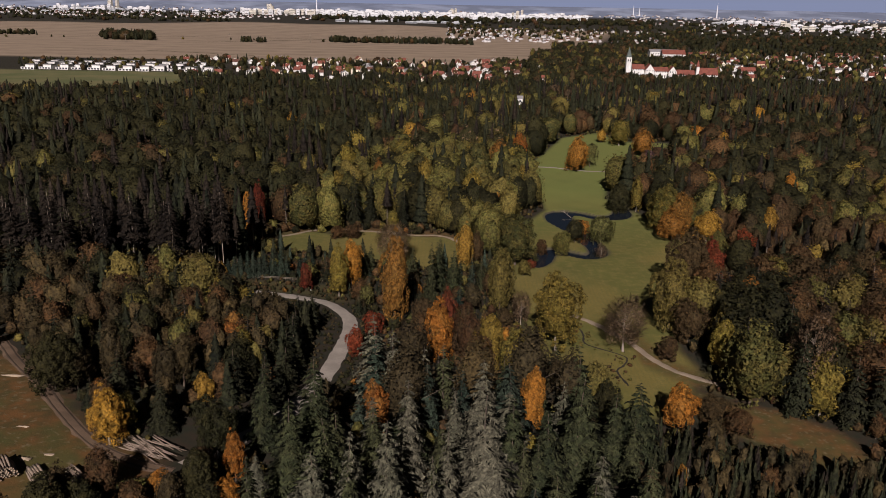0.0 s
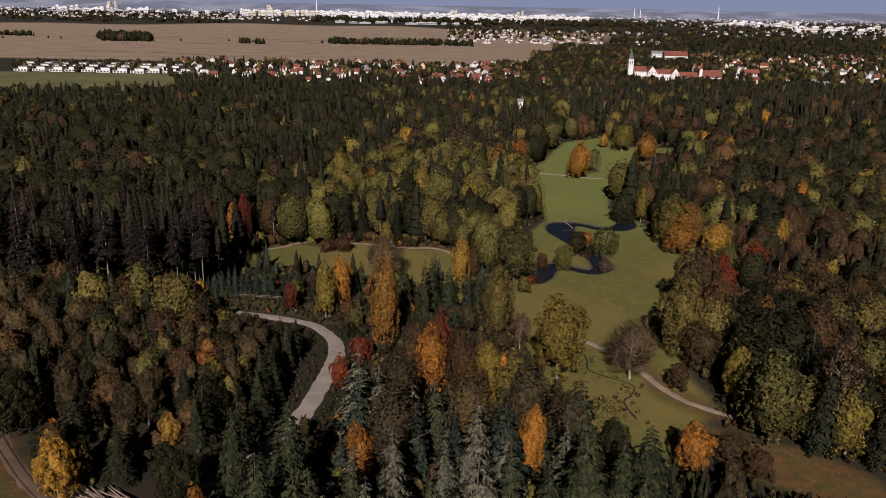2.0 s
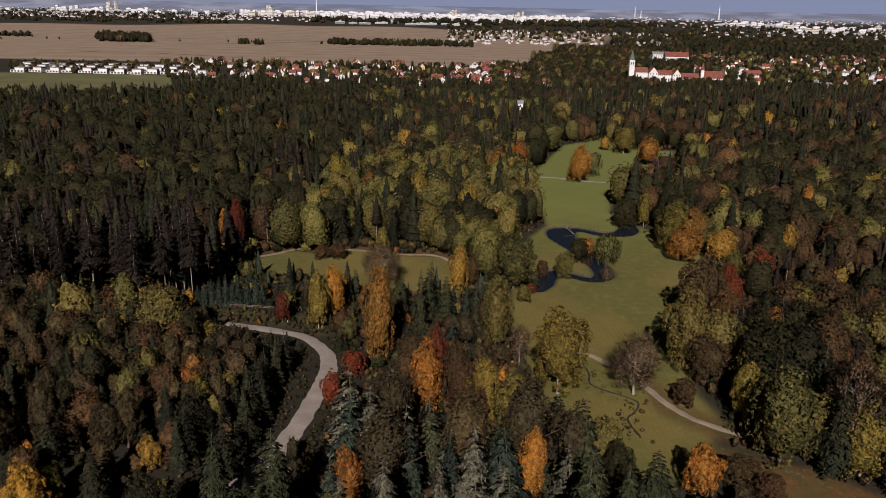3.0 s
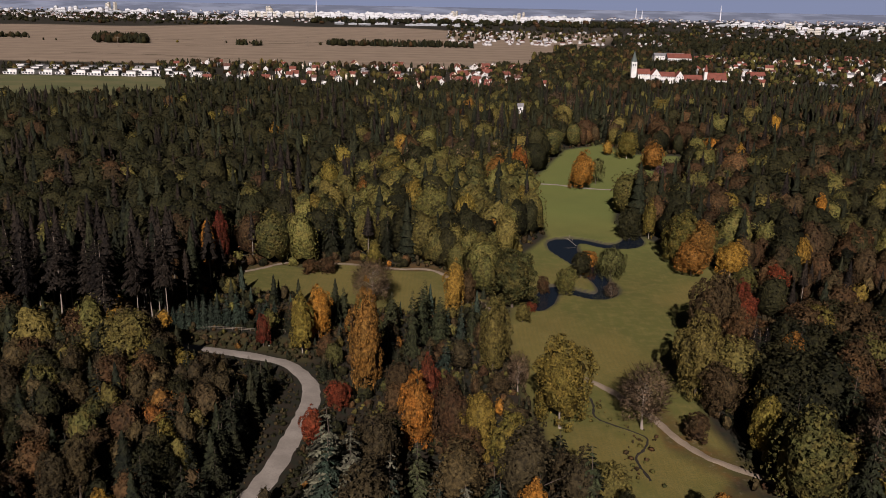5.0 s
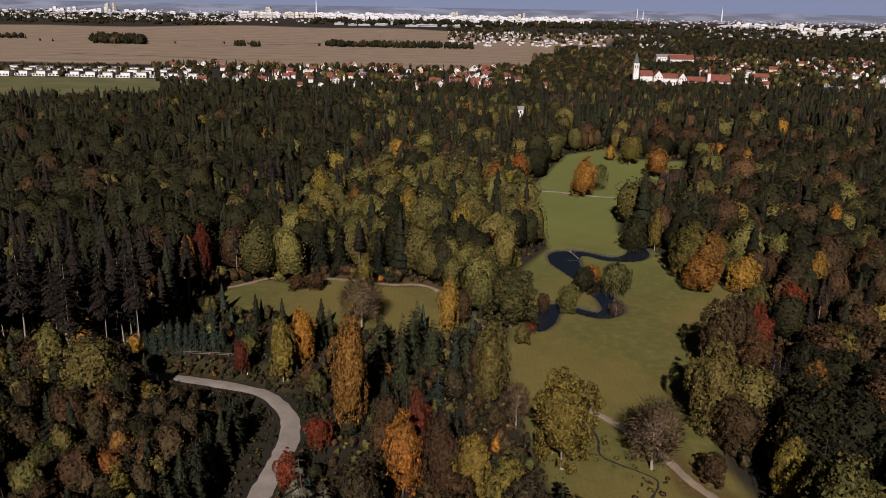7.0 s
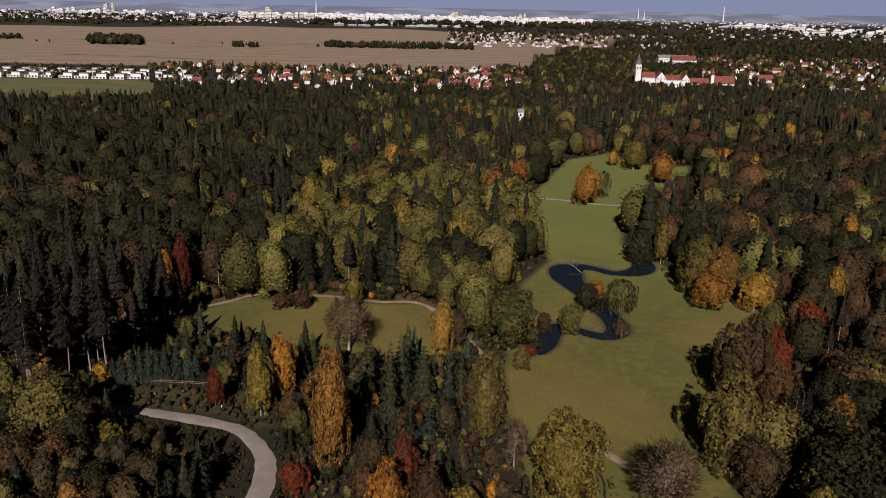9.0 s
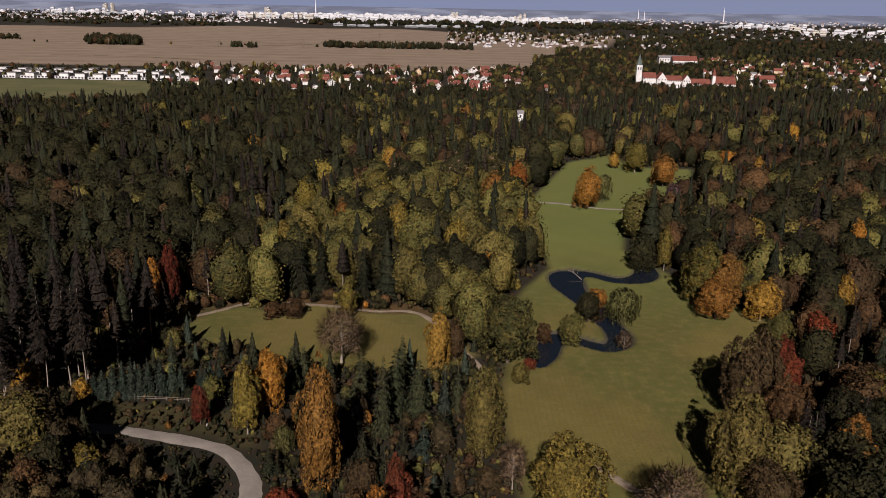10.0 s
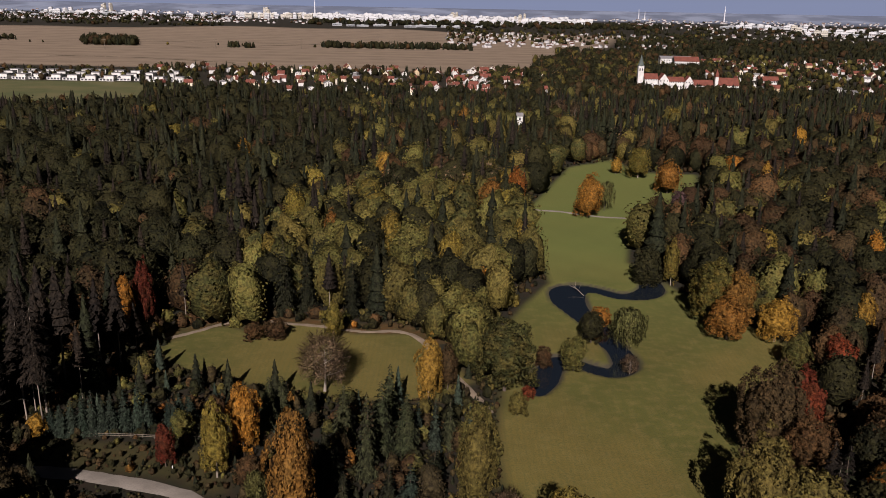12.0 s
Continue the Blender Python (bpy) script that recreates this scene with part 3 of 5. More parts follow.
# species: shape of the crown, height, width factor, label
KIND = {
    "spruce": ("cone", "dark green spruce tree with drooping boughs", "spruce", "spruce_tree"),
    "sunlit_spruce": ("cone", "green spruce tree, sunlight put into its leaf colour, layered hanging boughs", "spruce", "spruce_tree"),
    "grey_spruce": ("cone", "grey-green spruce tree with sunlit shaggy boughs", "spruce", "grey_spruce_tree"),
    "blue_spruce": ("cone", "young blue-green spruce tree, dense and pointed", "spruce", "young_spruce_tree"),
    "pine": ("mast", "tall spruce with a bare pale trunk and brownish crown", "spruce", "tall_spruce_tree"),
    "beech": ("round", "dark green beech tree with a dense rounded crown", "beech tree", "beech_tree"),
    "oak": ("round", "olive-green oak tree with a lumpy broad crown", "oak tree", "oak_tree"),
    "lime": ("round", "yellow-green lime tree turning colour in autumn", "lime tree", "lime_tree"),
    "yellow_maple": ("round", "golden yellow autumn maple tree", "maple tree", "maple_tree"),
    "orange_maple": ("round", "bright orange autumn maple tree", "maple tree", "maple_tree"),
    "red_maple": ("round", "deep red autumn maple tree", "maple tree", "maple_tree"),
    "brown_hornbeam": ("round", "rusty brown hornbeam tree with autumn leaves", "hornbeam tree", "hornbeam_tree"),
    "olive_larch": ("slim", "slender olive-brown larch tree with thin autumn foliage", "larch tree", "larch_tree"),
    "bare_ash": ("twigs", "nearly bare ash tree with grey-brown twigs", "ash tree", "ash_tree"),
    "willow": ("weeping", "weeping willow with hanging yellow-green branches", "willow", "willow_tree"),
    "purple_beech": ("round", "dark purple-leaved beech tree beside the lawn", "beech tree", "copper_beech_tree"),
}


def crown_arrays(shape, lod, variant):
    """Crowns of five degrees of detail: 0 and 1 for single trees, 2 to 4 for joined woods."""
    s = variant * 17 + lod * 101 + len(shape)
    if shape in ("cone", "mast"):
        low, wide, ragged = (0.46, 0.13, 0.35) if shape == "mast" else (0.03, 0.22, 0.34)
        if lod > 1:
            n, tiers, leaf = ((190, 8, 0.026), (90, 6, 0.034), (24, 4, 0.055))[lod - 2]
            return conical(s, int(n * (0.7 if shape == "mast" else 1)), tiers, low, wide, leaf)
        tiers, arms, sprigs = ((25, 10, 5), (17, 8, 3))[lod]
        return spruce(s, int(tiers * (0.75 if shape == "mast" else 1)), arms, low, wide, sprigs, ragged)
    if shape == "twigs":
        v, f, n = twiggy(s, (2200, 1400, 500, 200, 90)[lod])
        v2, f2, n2 = leafy(s, (30, 24, 16, 12, 8)[lod], (95, 50, 8, 4, 2)[lod], (0.010, 0.014, 0.02, 0.03, 0.04)[lod], 1.35, 0.12, 0, 0)
        f2 = f2[f2[:, 0] >= 12] - 12
        v2, n2 = v2[12:], n2[12:]
        return np.concatenate([v, v2]), np.concatenate([f, f2 + len(v)]), np.concatenate([n, n2])
    tall, low, droop, thick = {"slim": (1.6, 0.06, 0, 0.75), "weeping": (0.85, 0.40, 0.75, 1.5)}.get(shape, (1.0, 0.0, 0, 1.0))
    clumps, per, leaf, rounds, heart = ((90, 75, 0.0125, 2, 0.78), (66, 28, 0.0185, 2, 0.86), (46, 8, 0.021, 2, 0.95), (36, 4, 0.028, 1, 1.0), (14, 2, 0.055, 1, 1.0))[lod]
    leaf *= 0.72 if shape == "slim" else 1.0
    return leafy(s, clumps, int(per * thick), leaf, tall, low, droop, rounds, heart)


ARRAYS, PROTO = {}, {}


def arrays(shape, lod, variant):
    key = (shape, lod, variant)
    if key not in ARRAYS:
        ARRAYS[key] = crown_arrays(*key)
    return ARRAYS[key]


def tree(species, x, y, height, width=1.0, lod=1, rng=random, label="", group="forest trees"):
    """A tree as a thing: trunk and crown. width widens the crown."""
    shape, text, category, plain_name = KIND[species]
    variant = rng.randrange(3)
    key = (species, lod, variant, label)
    m = Matrix.LocRotScale((x, y, ground_z(x, y) - 0.1), Euler((0, 0, rng.uniform(0, 6.28))), (height * width, height * width, height))
    if key in PROTO:
        return copy_thing(PROTO[key], m)
    root = tagged(new(plain_name), label or text, category, group)
    v, f, normals = arrays(shape, lod, variant)
    pale = shape == "mast" or species in ("lime", "yellow_maple", "bare_ash")
    limbs = {"cone": 0, "mast": 0, "twigs": 22}.get(shape, 7) if lod < 2 else 0
    r0 = {"cone": 0.011, "mast": 0.0065}.get(shape, 0.014)
    part("trunk", trunk_mesh(variant + 5, 0.97 if shape in ("cone", "mast") else 0.8, r0, PALE_BARK if pale else BARK, limbs), None, root)
    part("crown", tri_mesh("crown", v, f, [LEAF[species]], normals=normals), None, root)
    PROTO[key] = root
    copy = copy_thing(root, m)
    for o in (*root.children_recursive, root):
        scene.collection.objects.unlink(o)
    return copy


FAR, FAR_TRUNKS = {}, []


def far_tree(species, x, y, z, height, width, rng, lod=3):
    shape = KIND[species][0]
    v, f, n = arrays(shape, lod, rng.randrange(3))
    a = rng.uniform(0, 6.28)
    c, s = math.cos(a), math.sin(a)
    w = height * width
    wx, wy = w * rng.uniform(0.85, 1.2), w * rng.uniform(0.85, 1.2)
    out = np.column_stack([x + wx * v[:, 0] * c - wy * v[:, 1] * s, y + wx * v[:, 0] * s + wy * v[:, 1] * c, z + height * v[:, 2]])
    turned = np.column_stack([n[:, 0] * c - n[:, 1] * s, n[:, 0] * s + n[:, 1] * c, n[:, 2]])
    FAR.setdefault(species, []).append((out, f, rng.random(), turned))
    if shape == "mast" and lod < 4:
        FAR_TRUNKS.append((x, y, z, height))


def finish_far():
    for species, items in FAR.items():
        offs = np.cumsum([0] + [len(i[0]) for i in items[:-1]])
        v = np.concatenate([i[0] for i in items])
        f = np.concatenate([i[1] + o for i, o in zip(items, offs)])
        tone = np.concatenate([np.full(len(i[0]), i[2], np.float32) for i in items])
        me = tri_mesh("far_woods", v, f, [LEAF_FAR[species]], normals=np.concatenate([i[3] for i in items]))
        me.attributes.new("tone", "FLOAT", "POINT").data.foreach_set("value", tone)
        tagged(new("far_woods", me), "distant woodland of " + species.replace("_", " ") + " trees", "woods", kind="stuff")
    p = np.array(FAR_TRUNKS)
    v, f = [], []
    for k in range(8):
        a, top = 6.2832 * (k % 4) / 4, k // 4
        r = p[:, 3] * (0.003 if top else 0.009)
        v.append(np.column_stack([p[:, 0] + r * math.cos(a), p[:, 1] + r * math.sin(a), p[:, 2] + p[:, 3] * 0.9 * top]))
    i = np.arange(len(p))[:, None] * 8
    for k in range(4):
        f.append(i + np.array([[k, (k + 1) % 4, 4 + (k + 1) % 4, 4 + k]]))
    me = tri_mesh("far_trunks", np.stack(v, 1).reshape(-1, 3), np.concatenate(f), [PALE_BARK], smooth=True)
    tagged(new("far_trunks", me), "bare pale trunks of tall spruces in the wood", "tree trunks", kind="stuff")


# ------------------------------------------------------------------ single trees: species, x, y, height, width
ROADSIDE = [
    ("yellow_maple", -87.2, 253.4, 8.5, 1.37),
    ("yellow_maple", -73.7, 251.0, 5.9, 1.05),
    ("yellow_maple", -98.4, 253.3, 4.8, 1.55),
    ("orange_maple", -97.8, 241.3, 4.6, 1.72),
    ("orange_maple", -78.2, 233.0, 4.4, 2.22),
    ("red_maple", -44.4, 242.6, 10.7, 0.62),
    ("lime", -33.7, 240.4, 18.4, 0.53),
    ("orange_maple", -30.5, 249.6, 18.0, 0.63),
    ("sunlit_spruce", -28.3, 265.0, 11.8, 0.98),
    ("sunlit_spruce", -25.8, 266.8, 11.3, 0.95),
    ("orange_maple", -15.0, 218.2, 29.7, 0.44),
    ("red_maple", -20.2, 208.0, 7.8, 1.19),
    ("red_maple", -23.5, 190.7, 8.5, 0.92),
    ("willow", -24.3, 232.4, 7.4, 0.73),
]
LARGE_SPRUCES = [
    ("pine", -79.4, 246.8, 28.7, 0.78),
    ("pine", -72.5, 251.7, 29.6, 0.78),
    ("pine", -76.8, 257.6, 26.4, 0.89),
    ("pine", -93.4, 251.0, 25.4, 0.90),
    ("pine", -91.0, 250.4, 24.9, 0.92),
    ("pine", -89.9, 249.6, 26.7, 0.85),
    ("pine", -108.2, 253.4, 24.4, 0.95),
    ("pine", -105.6, 266.5, 23.2, 1.06),
    ("pine", -108.4, 268.0, 21.1, 1.17),
    ("pine", -79.2, 258.1, 24.5, 0.96),
    ("pine", -96.2, 270.2, 22.7, 1.10),
    ("pine", -108.2, 246.2, 26.0, 0.86),
]
YOUNG_SPRUCES = [
    ("blue_spruce", -71.4, 252.9, 6.4, 1.35),
    ("blue_spruce", -69.4, 252.8, 7.5, 1.15),
    ("blue_spruce", -67.5, 253.7, 8.7, 1.0),
    ("blue_spruce", -65.3, 254.1, 9.9, 0.87),
    ("blue_spruce", -63.4, 254.5, 10.7, 0.81),
    ("blue_spruce", -61.7, 255.3, 8.9, 0.98),
    ("blue_spruce", -60.1, 256.1, 10.2, 0.86),
    ("blue_spruce", -57.6, 257.1, 10.4, 0.84),
    ("blue_spruce", -55.1, 258.1, 12.0, 0.73),
    ("blue_spruce", -53.3, 258.5, 7.9, 1.12),
    ("blue_spruce", -49.1, 259.9, 7.7, 1.09),
    ("blue_spruce", -47.5, 262.1, 8.2, 1.03),
    ("blue_spruce", -45.2, 261.9, 8.2, 1.03),
    ("blue_spruce", -47.7, 258.7, 7.7, 1.08),
]
WOOD_EDGE = [
    ("sunlit_spruce", -2.7, 255.3, 17.4, 0.86),
    ("sunlit_spruce", 2.7, 256.0, 14.6, 1.08),
    ("sunlit_spruce", -11.2, 260.6, 13.2, 0.98),
    ("blue_spruce", 5.0, 262.6, 9.8, 0.67),
    ("blue_spruce", 8.8, 256.7, 13.4, 0.62),
    ("sunlit_spruce", 11.9, 259.5, 12.2, 0.84),
    ("sunlit_spruce", -1.9, 271.5, 14.3, 0.86),
    ("sunlit_spruce", -4.6, 243.5, 19.8, 0.59),
    ("sunlit_spruce", -27.6, 262.4, 12.3, 0.85),
    ("oak", 17.4, 239.8, 23.1, 0.59),
    ("oak", 16.6, 234.7, 21.5, 0.53),
    ("red_maple", 0.5, 208.0, 17, 0.47),
    ("orange_maple", -2.0, 192.6, 19, 0.67),
    ("brown_hornbeam", 5.5, 194.2, 19, 0.67),
    ("lime", 11.3, 190.6, 18, 0.7),
    ("lime", 17.4, 184.3, 16, 0.87),
    ("brown_hornbeam", 8.0, 177.4, 17, 0.73),
    ("brown_hornbeam", 17.6, 222.9, 6.5, 1.23),
    ("bare_ash", 22.4, 224.9, 11.5, 0.9),
]
LAWN_TREES = [
    ("lime", 30.6, 207.2, 24.8, 0.87),
    ("bare_ash", 49.8, 209.0, 16.3, 1.33),
    ("oak", 67.0, 226.0, 25.0, 0.80),
    ("brown_hornbeam", 70.2, 217.1, 14.6, 1.15),
    ("brown_hornbeam", 80.0, 257.5, 25.5, 0.84),
    ("red_maple", 92.5, 267.8, 19, 0.69),
    ("orange_maple", 90.8, 229.0, 20.0, 0.68),
    ("pine", 84.7, 237.5, 17.0, 0.95),
    ("pine", 87.8, 237.7, 16.0, 0.95),
    ("lime", 73.3, 196.8, 17.3, 0.68),
    ("red_maple", 96.3, 229.2, 8.2, 1.14),
    ("orange_maple", 18.8, 157.8, 17.4, 0.55),
    ("orange_maple", 53.2, 163.2, 13.1, 0.92),
    ("brown_hornbeam", 62.2, 168.0, 8.0, 1.46),
    ("brown_hornbeam", 66.6, 162.5, 7.1, 1.5),
    ("brown_hornbeam", 61.3, 204.6, 8.0, 1.24),
]
POND_TREES = [
    ("bare_ash", -18.9, 284.4, 16.1, 1.4),
    ("yellow_maple", 6.8, 282.1, 17.8, 0.6),
    ("brown_hornbeam", 11.5, 288.5, 13.1, 0.66),
    ("oak", 26.0, 289.7, 22.5, 1.1),
    ("brown_hornbeam", 37.8, 306.6, 8.3, 0.92),
    ("red_maple", 31.6, 285.0, 4.0, 1.36),
    ("oak", 28.1, 275.6, 6.8, 1.21),
    ("beech", 53.5, 323.4, 11.3, 1.13),
    ("orange_maple", 59.1, 339.3, 8.2, 1.42),
    ("willow", 63.8, 321.5, 12.9, 1.06),
    ("bare_ash", 60.7, 303.2, 6.6, 1.25),
    ("oak", 45.4, 303.0, 10.8, 1.05),
    ("brown_hornbeam", -43.5, 316.5, 6.2, 1.58),
    ("brown_hornbeam", -37.4, 318.1, 6.6, 1.64),
    ("lime", -21.3, 319.0, 13.3, 0.61),
    ("orange_maple", 23.1, 350.7, 14.8, 0.61),
    ("spruce", -39.0, 339.4, 24.8, 0.73),
    ("spruce", -32.7, 344.3, 20.2, 0.83),
    ("spruce", -17.8, 338.4, 20.5, 0.62),
]
EDGE_MAPLES = [
    ("yellow_maple", 108.8, 327.3, 14.6, 1.2),
    ("orange_maple", 94.5, 327.4, 15.0, 1.36),
    ("lime", 93.9, 342.2, 22.6, 0.99),
    ("orange_maple", 100.5, 337.7, 20.2, 0.9),
    ("beech", 82.9, 379.5, 17.6, 1.04),
    ("lime", 90.9, 378.1, 19.2, 0.46),
    ("oak", 106.4, 306.7, 11.6, 1.03),
    ("red_maple", 115.5, 301.0, 13.6, 0.95),
    ("red_maple", 92.0, 265.9, 17, 0.62),
    ("brown_hornbeam", 85.6, 260.8, 18.7, 0.84),
    ("brown_hornbeam", 85.7, 249.1, 17, 0.94),
    ("yellow_maple", 134.1, 327.9, 17, 0.65),
]
FAR_LAWN_TREES = [
    ("orange_maple", 77.3, 476.4, 22.1, 0.96),
    ("willow", 87.6, 490.7, 15.4, 0.67),
    ("yellow_maple", 111.8, 585.4, 10.5, 1.06),
    ("lime", 121.8, 572.7, 20.1, 1.08),
    ("orange_maple", 129.0, 533.7, 19.9, 1.09),
    ("brown_hornbeam", 105.4, 460.7, 16.7, 1.05),
    ("purple_beech", 118.7, 474.1, 16.1, 0.81),
    ("willow", 119.5, 461.7, 8.9, 0.89),
    ("orange_maple", 169.5, 553.4, 20, 0.96),
    ("red_maple", 165.0, 511.1, 17, 0.65),
    ("orange_maple", 24.1, 740.7, 22, 0.66),
    ("orange_maple", 16.4, 687.0, 18, 0.62),
    ("yellow_maple", -23.0, 543.2, 20, 0.77),
    ("orange_maple", -34.3, 412.1, 19, 0.58),
    ("lime", -52.8, 436.2, 22, 0.78),
    ("orange_maple", 31.4, 473.0, 20, 1.09),
    ("orange_maple", 45.2, 500.7, 21, 0.74),
    ("lime", -10.3, 398.5, 22, 0.75),
    ("lime", 12.7, 378.9, 21, 0.79),
]
WOODLAND_COLOUR = [
    ("orange_maple", -79.1, 315.7, 21, 0.38),
    ("red_maple", -77.1, 323.5, 22, 0.45),
    ("yellow_maple", -108.5, 582.2, 20, 0.65),
    ("lime", -161.5, 625.2, 22, 0.82),
    ("brown_hornbeam", 76.1, 618.7, 18, 0.82),
    ("lime", 191.9, 764.0, 22, 0.68),
    ("yellow_maple", 254.3, 669.2, 20, 0.97),
    ("orange_maple", 168.2, 390.7, 20, 0.63),
    ("bare_ash", 102.4, 790.5, 22, 1.23),
    ("bare_ash", 114.2, 775.5, 22, 1.2),
    ("yellow_maple", 185.4, 545.0, 18, 0.57),
    ("brown_hornbeam", 233.4, 522.1, 20, 0.98),
    ("lime", 128.5, 391.9, 20, 0.75),
]
LOGGING_EDGE = [
    ("yellow_maple", -63.5, 132.1, 12.5, 0.89),
    ("beech", -81.9, 150.9, 15.1, 1.07),
    ("red_maple", -90.9, 195.4, 6.0, 0.96),
    ("orange_maple", -76.0, 192.4, 5.9, 1.37),
    ("orange_maple", -69.6, 195.3, 5.8, 1.4),
    ("olive_larch", -72.0, 157.2, 15.1, 0.93),
    ("olive_larch", -78.5, 153.9, 12.3, 1.12),
    ("olive_larch", -61.1, 157.4, 11.9, 1.34),
    ("olive_larch", -58.0, 160.0, 14.1, 1.01),
    ("yellow_maple", -51.4, 153.2, 7.9, 0.84),
    ("orange_maple", -38.4, 125.6, 11, 0.56),
    ("orange_maple", -37.2, 113.6, 9, 0.87),
    ("brown_hornbeam", -43.5, 124.4, 8, 0.84),
    ("orange_maple", -49.0, 116.8, 7, 1.07),
    ("brown_hornbeam", -51.6, 111.0, 8, 1.09),
    ("beech", -43.2, 130.6, 15, 0.87),
    ("beech", -42.7, 117.4, 12, 0.84),
]
FRONT_SPRUCES = [
    ("sunlit_spruce", -25.2, 135.0, 23, 1.12),
    ("sunlit_spruce", -27.1, 119.3, 22, 1.02),
    ("sunlit_spruce", -35.8, 139.5, 18, 0.96),
    ("grey_spruce", 6.1, 116.9, 29, 1.17),
    ("grey_spruce", 6.9, 142.0, 24, 1.03),
    ("sunlit_spruce", 25.6, 135.2, 25, 1.27),
    ("beech", 36.1, 161.9, 14, 0.65),
    ("grey_spruce", -10.0, 111.6, 25, 0.87),
    ("grey_spruce", -7.4, 131.5, 23, 0.86),
    ("grey_spruce", -15.5, 108.3, 24, 0.71),
    ("grey_spruce", -0.2, 112.3, 25, 0.7),
    ("blue_spruce", 3.2, 151.3, 17, 0.81),
    ("blue_spruce", -4.3, 152.7, 17, 0.96),
    ("orange_maple", -14.7, 147.7, 15, 0.56),
    ("grey_spruce", -2.7, 103.8, 24, 0.65),
    ("sunlit_spruce", -15.2, 101.7, 23, 0.78),
    ("lime", 17.0, 139.8, 10, 0.69),
    ("sunlit_spruce", -30.7, 103.4, 20, 0.77),
    ("sunlit_spruce", 37.0, 140.2, 14, 1.1),
    ("orange_maple", 46.1, 136.6, 8, 0.46),
]
SINGLE = ROADSIDE + LARGE_SPRUCES + YOUNG_SPRUCES + WOOD_EDGE + LAWN_TREES + POND_TREES + EDGE_MAPLES + FAR_LAWN_TREES + WOODLAND_COLOUR + LOGGING_EDGE + FRONT_SPRUCES

# ------------------------------------------------------------------ the woods
def pick(rng, weights):
    r = rng.random() * sum(w for _, w in weights)
    for s, w in weights:
        r -= w
        if r <= 0:
            return s
    return weights[-1][0]


ZONES = [
    # test, species weights, height range, share of places taken
    (lambda x, y: x > 40 and y < 166, [("spruce", 3), ("olive_larch", 5), ("brown_hornbeam", 1)], (5, 9), 0.3),
    (lambda x, y: x > -34 and x < 62 and y < 172, [("sunlit_spruce", 7), ("grey_spruce", 4), ("blue_spruce", 1.2), ("olive_larch", 0.8)], (14, 24), 0.66),
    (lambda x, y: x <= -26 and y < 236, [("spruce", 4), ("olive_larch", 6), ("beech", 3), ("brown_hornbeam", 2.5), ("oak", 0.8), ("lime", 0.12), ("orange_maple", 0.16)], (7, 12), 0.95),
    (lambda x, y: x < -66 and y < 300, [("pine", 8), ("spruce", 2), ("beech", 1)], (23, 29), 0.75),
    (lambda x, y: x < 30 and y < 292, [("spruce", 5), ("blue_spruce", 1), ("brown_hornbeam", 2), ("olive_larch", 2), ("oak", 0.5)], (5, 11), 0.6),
    # darkest species weighted to the sides, standing partly for dim lens edges
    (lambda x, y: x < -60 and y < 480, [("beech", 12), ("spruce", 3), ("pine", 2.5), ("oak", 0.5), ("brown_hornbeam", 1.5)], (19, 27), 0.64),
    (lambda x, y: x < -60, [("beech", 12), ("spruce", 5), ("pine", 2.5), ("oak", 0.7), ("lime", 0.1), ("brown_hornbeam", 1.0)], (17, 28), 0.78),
    (lambda x, y: x < 60 and y < 480, [("oak", 8), ("beech", 3.5), ("lime", 0.5), ("spruce", 1.6), ("pine", 0.8)], (17, 25), 0.62),
    (lambda x, y: x < 95, [("beech", 7), ("spruce", 6), ("oak", 4), ("pine", 3), ("lime", 0.4), ("brown_hornbeam", 1), ("bare_ash", 0.5)], (16, 27), 0.78),
    (lambda x, y: y < 330, [("brown_hornbeam", 6), ("olive_larch", 4), ("pine", 2.5), ("spruce", 3.5), ("beech", 1.5), ("oak", 1.8), ("lime", 0.5), ("orange_maple", 0.4)], (13, 21), 0.8),
    (lambda x, y: y < 640, [("beech", 9), ("oak", 3), ("brown_hornbeam", 4), ("spruce", 3), ("pine", 1.5), ("lime", 0.3)], (16, 25), 0.62),
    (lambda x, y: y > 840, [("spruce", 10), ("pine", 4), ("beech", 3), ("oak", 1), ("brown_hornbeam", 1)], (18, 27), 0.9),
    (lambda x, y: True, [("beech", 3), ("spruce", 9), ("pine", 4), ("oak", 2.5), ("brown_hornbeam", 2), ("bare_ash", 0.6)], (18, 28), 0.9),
]
NEAR_LIMIT = 262.0


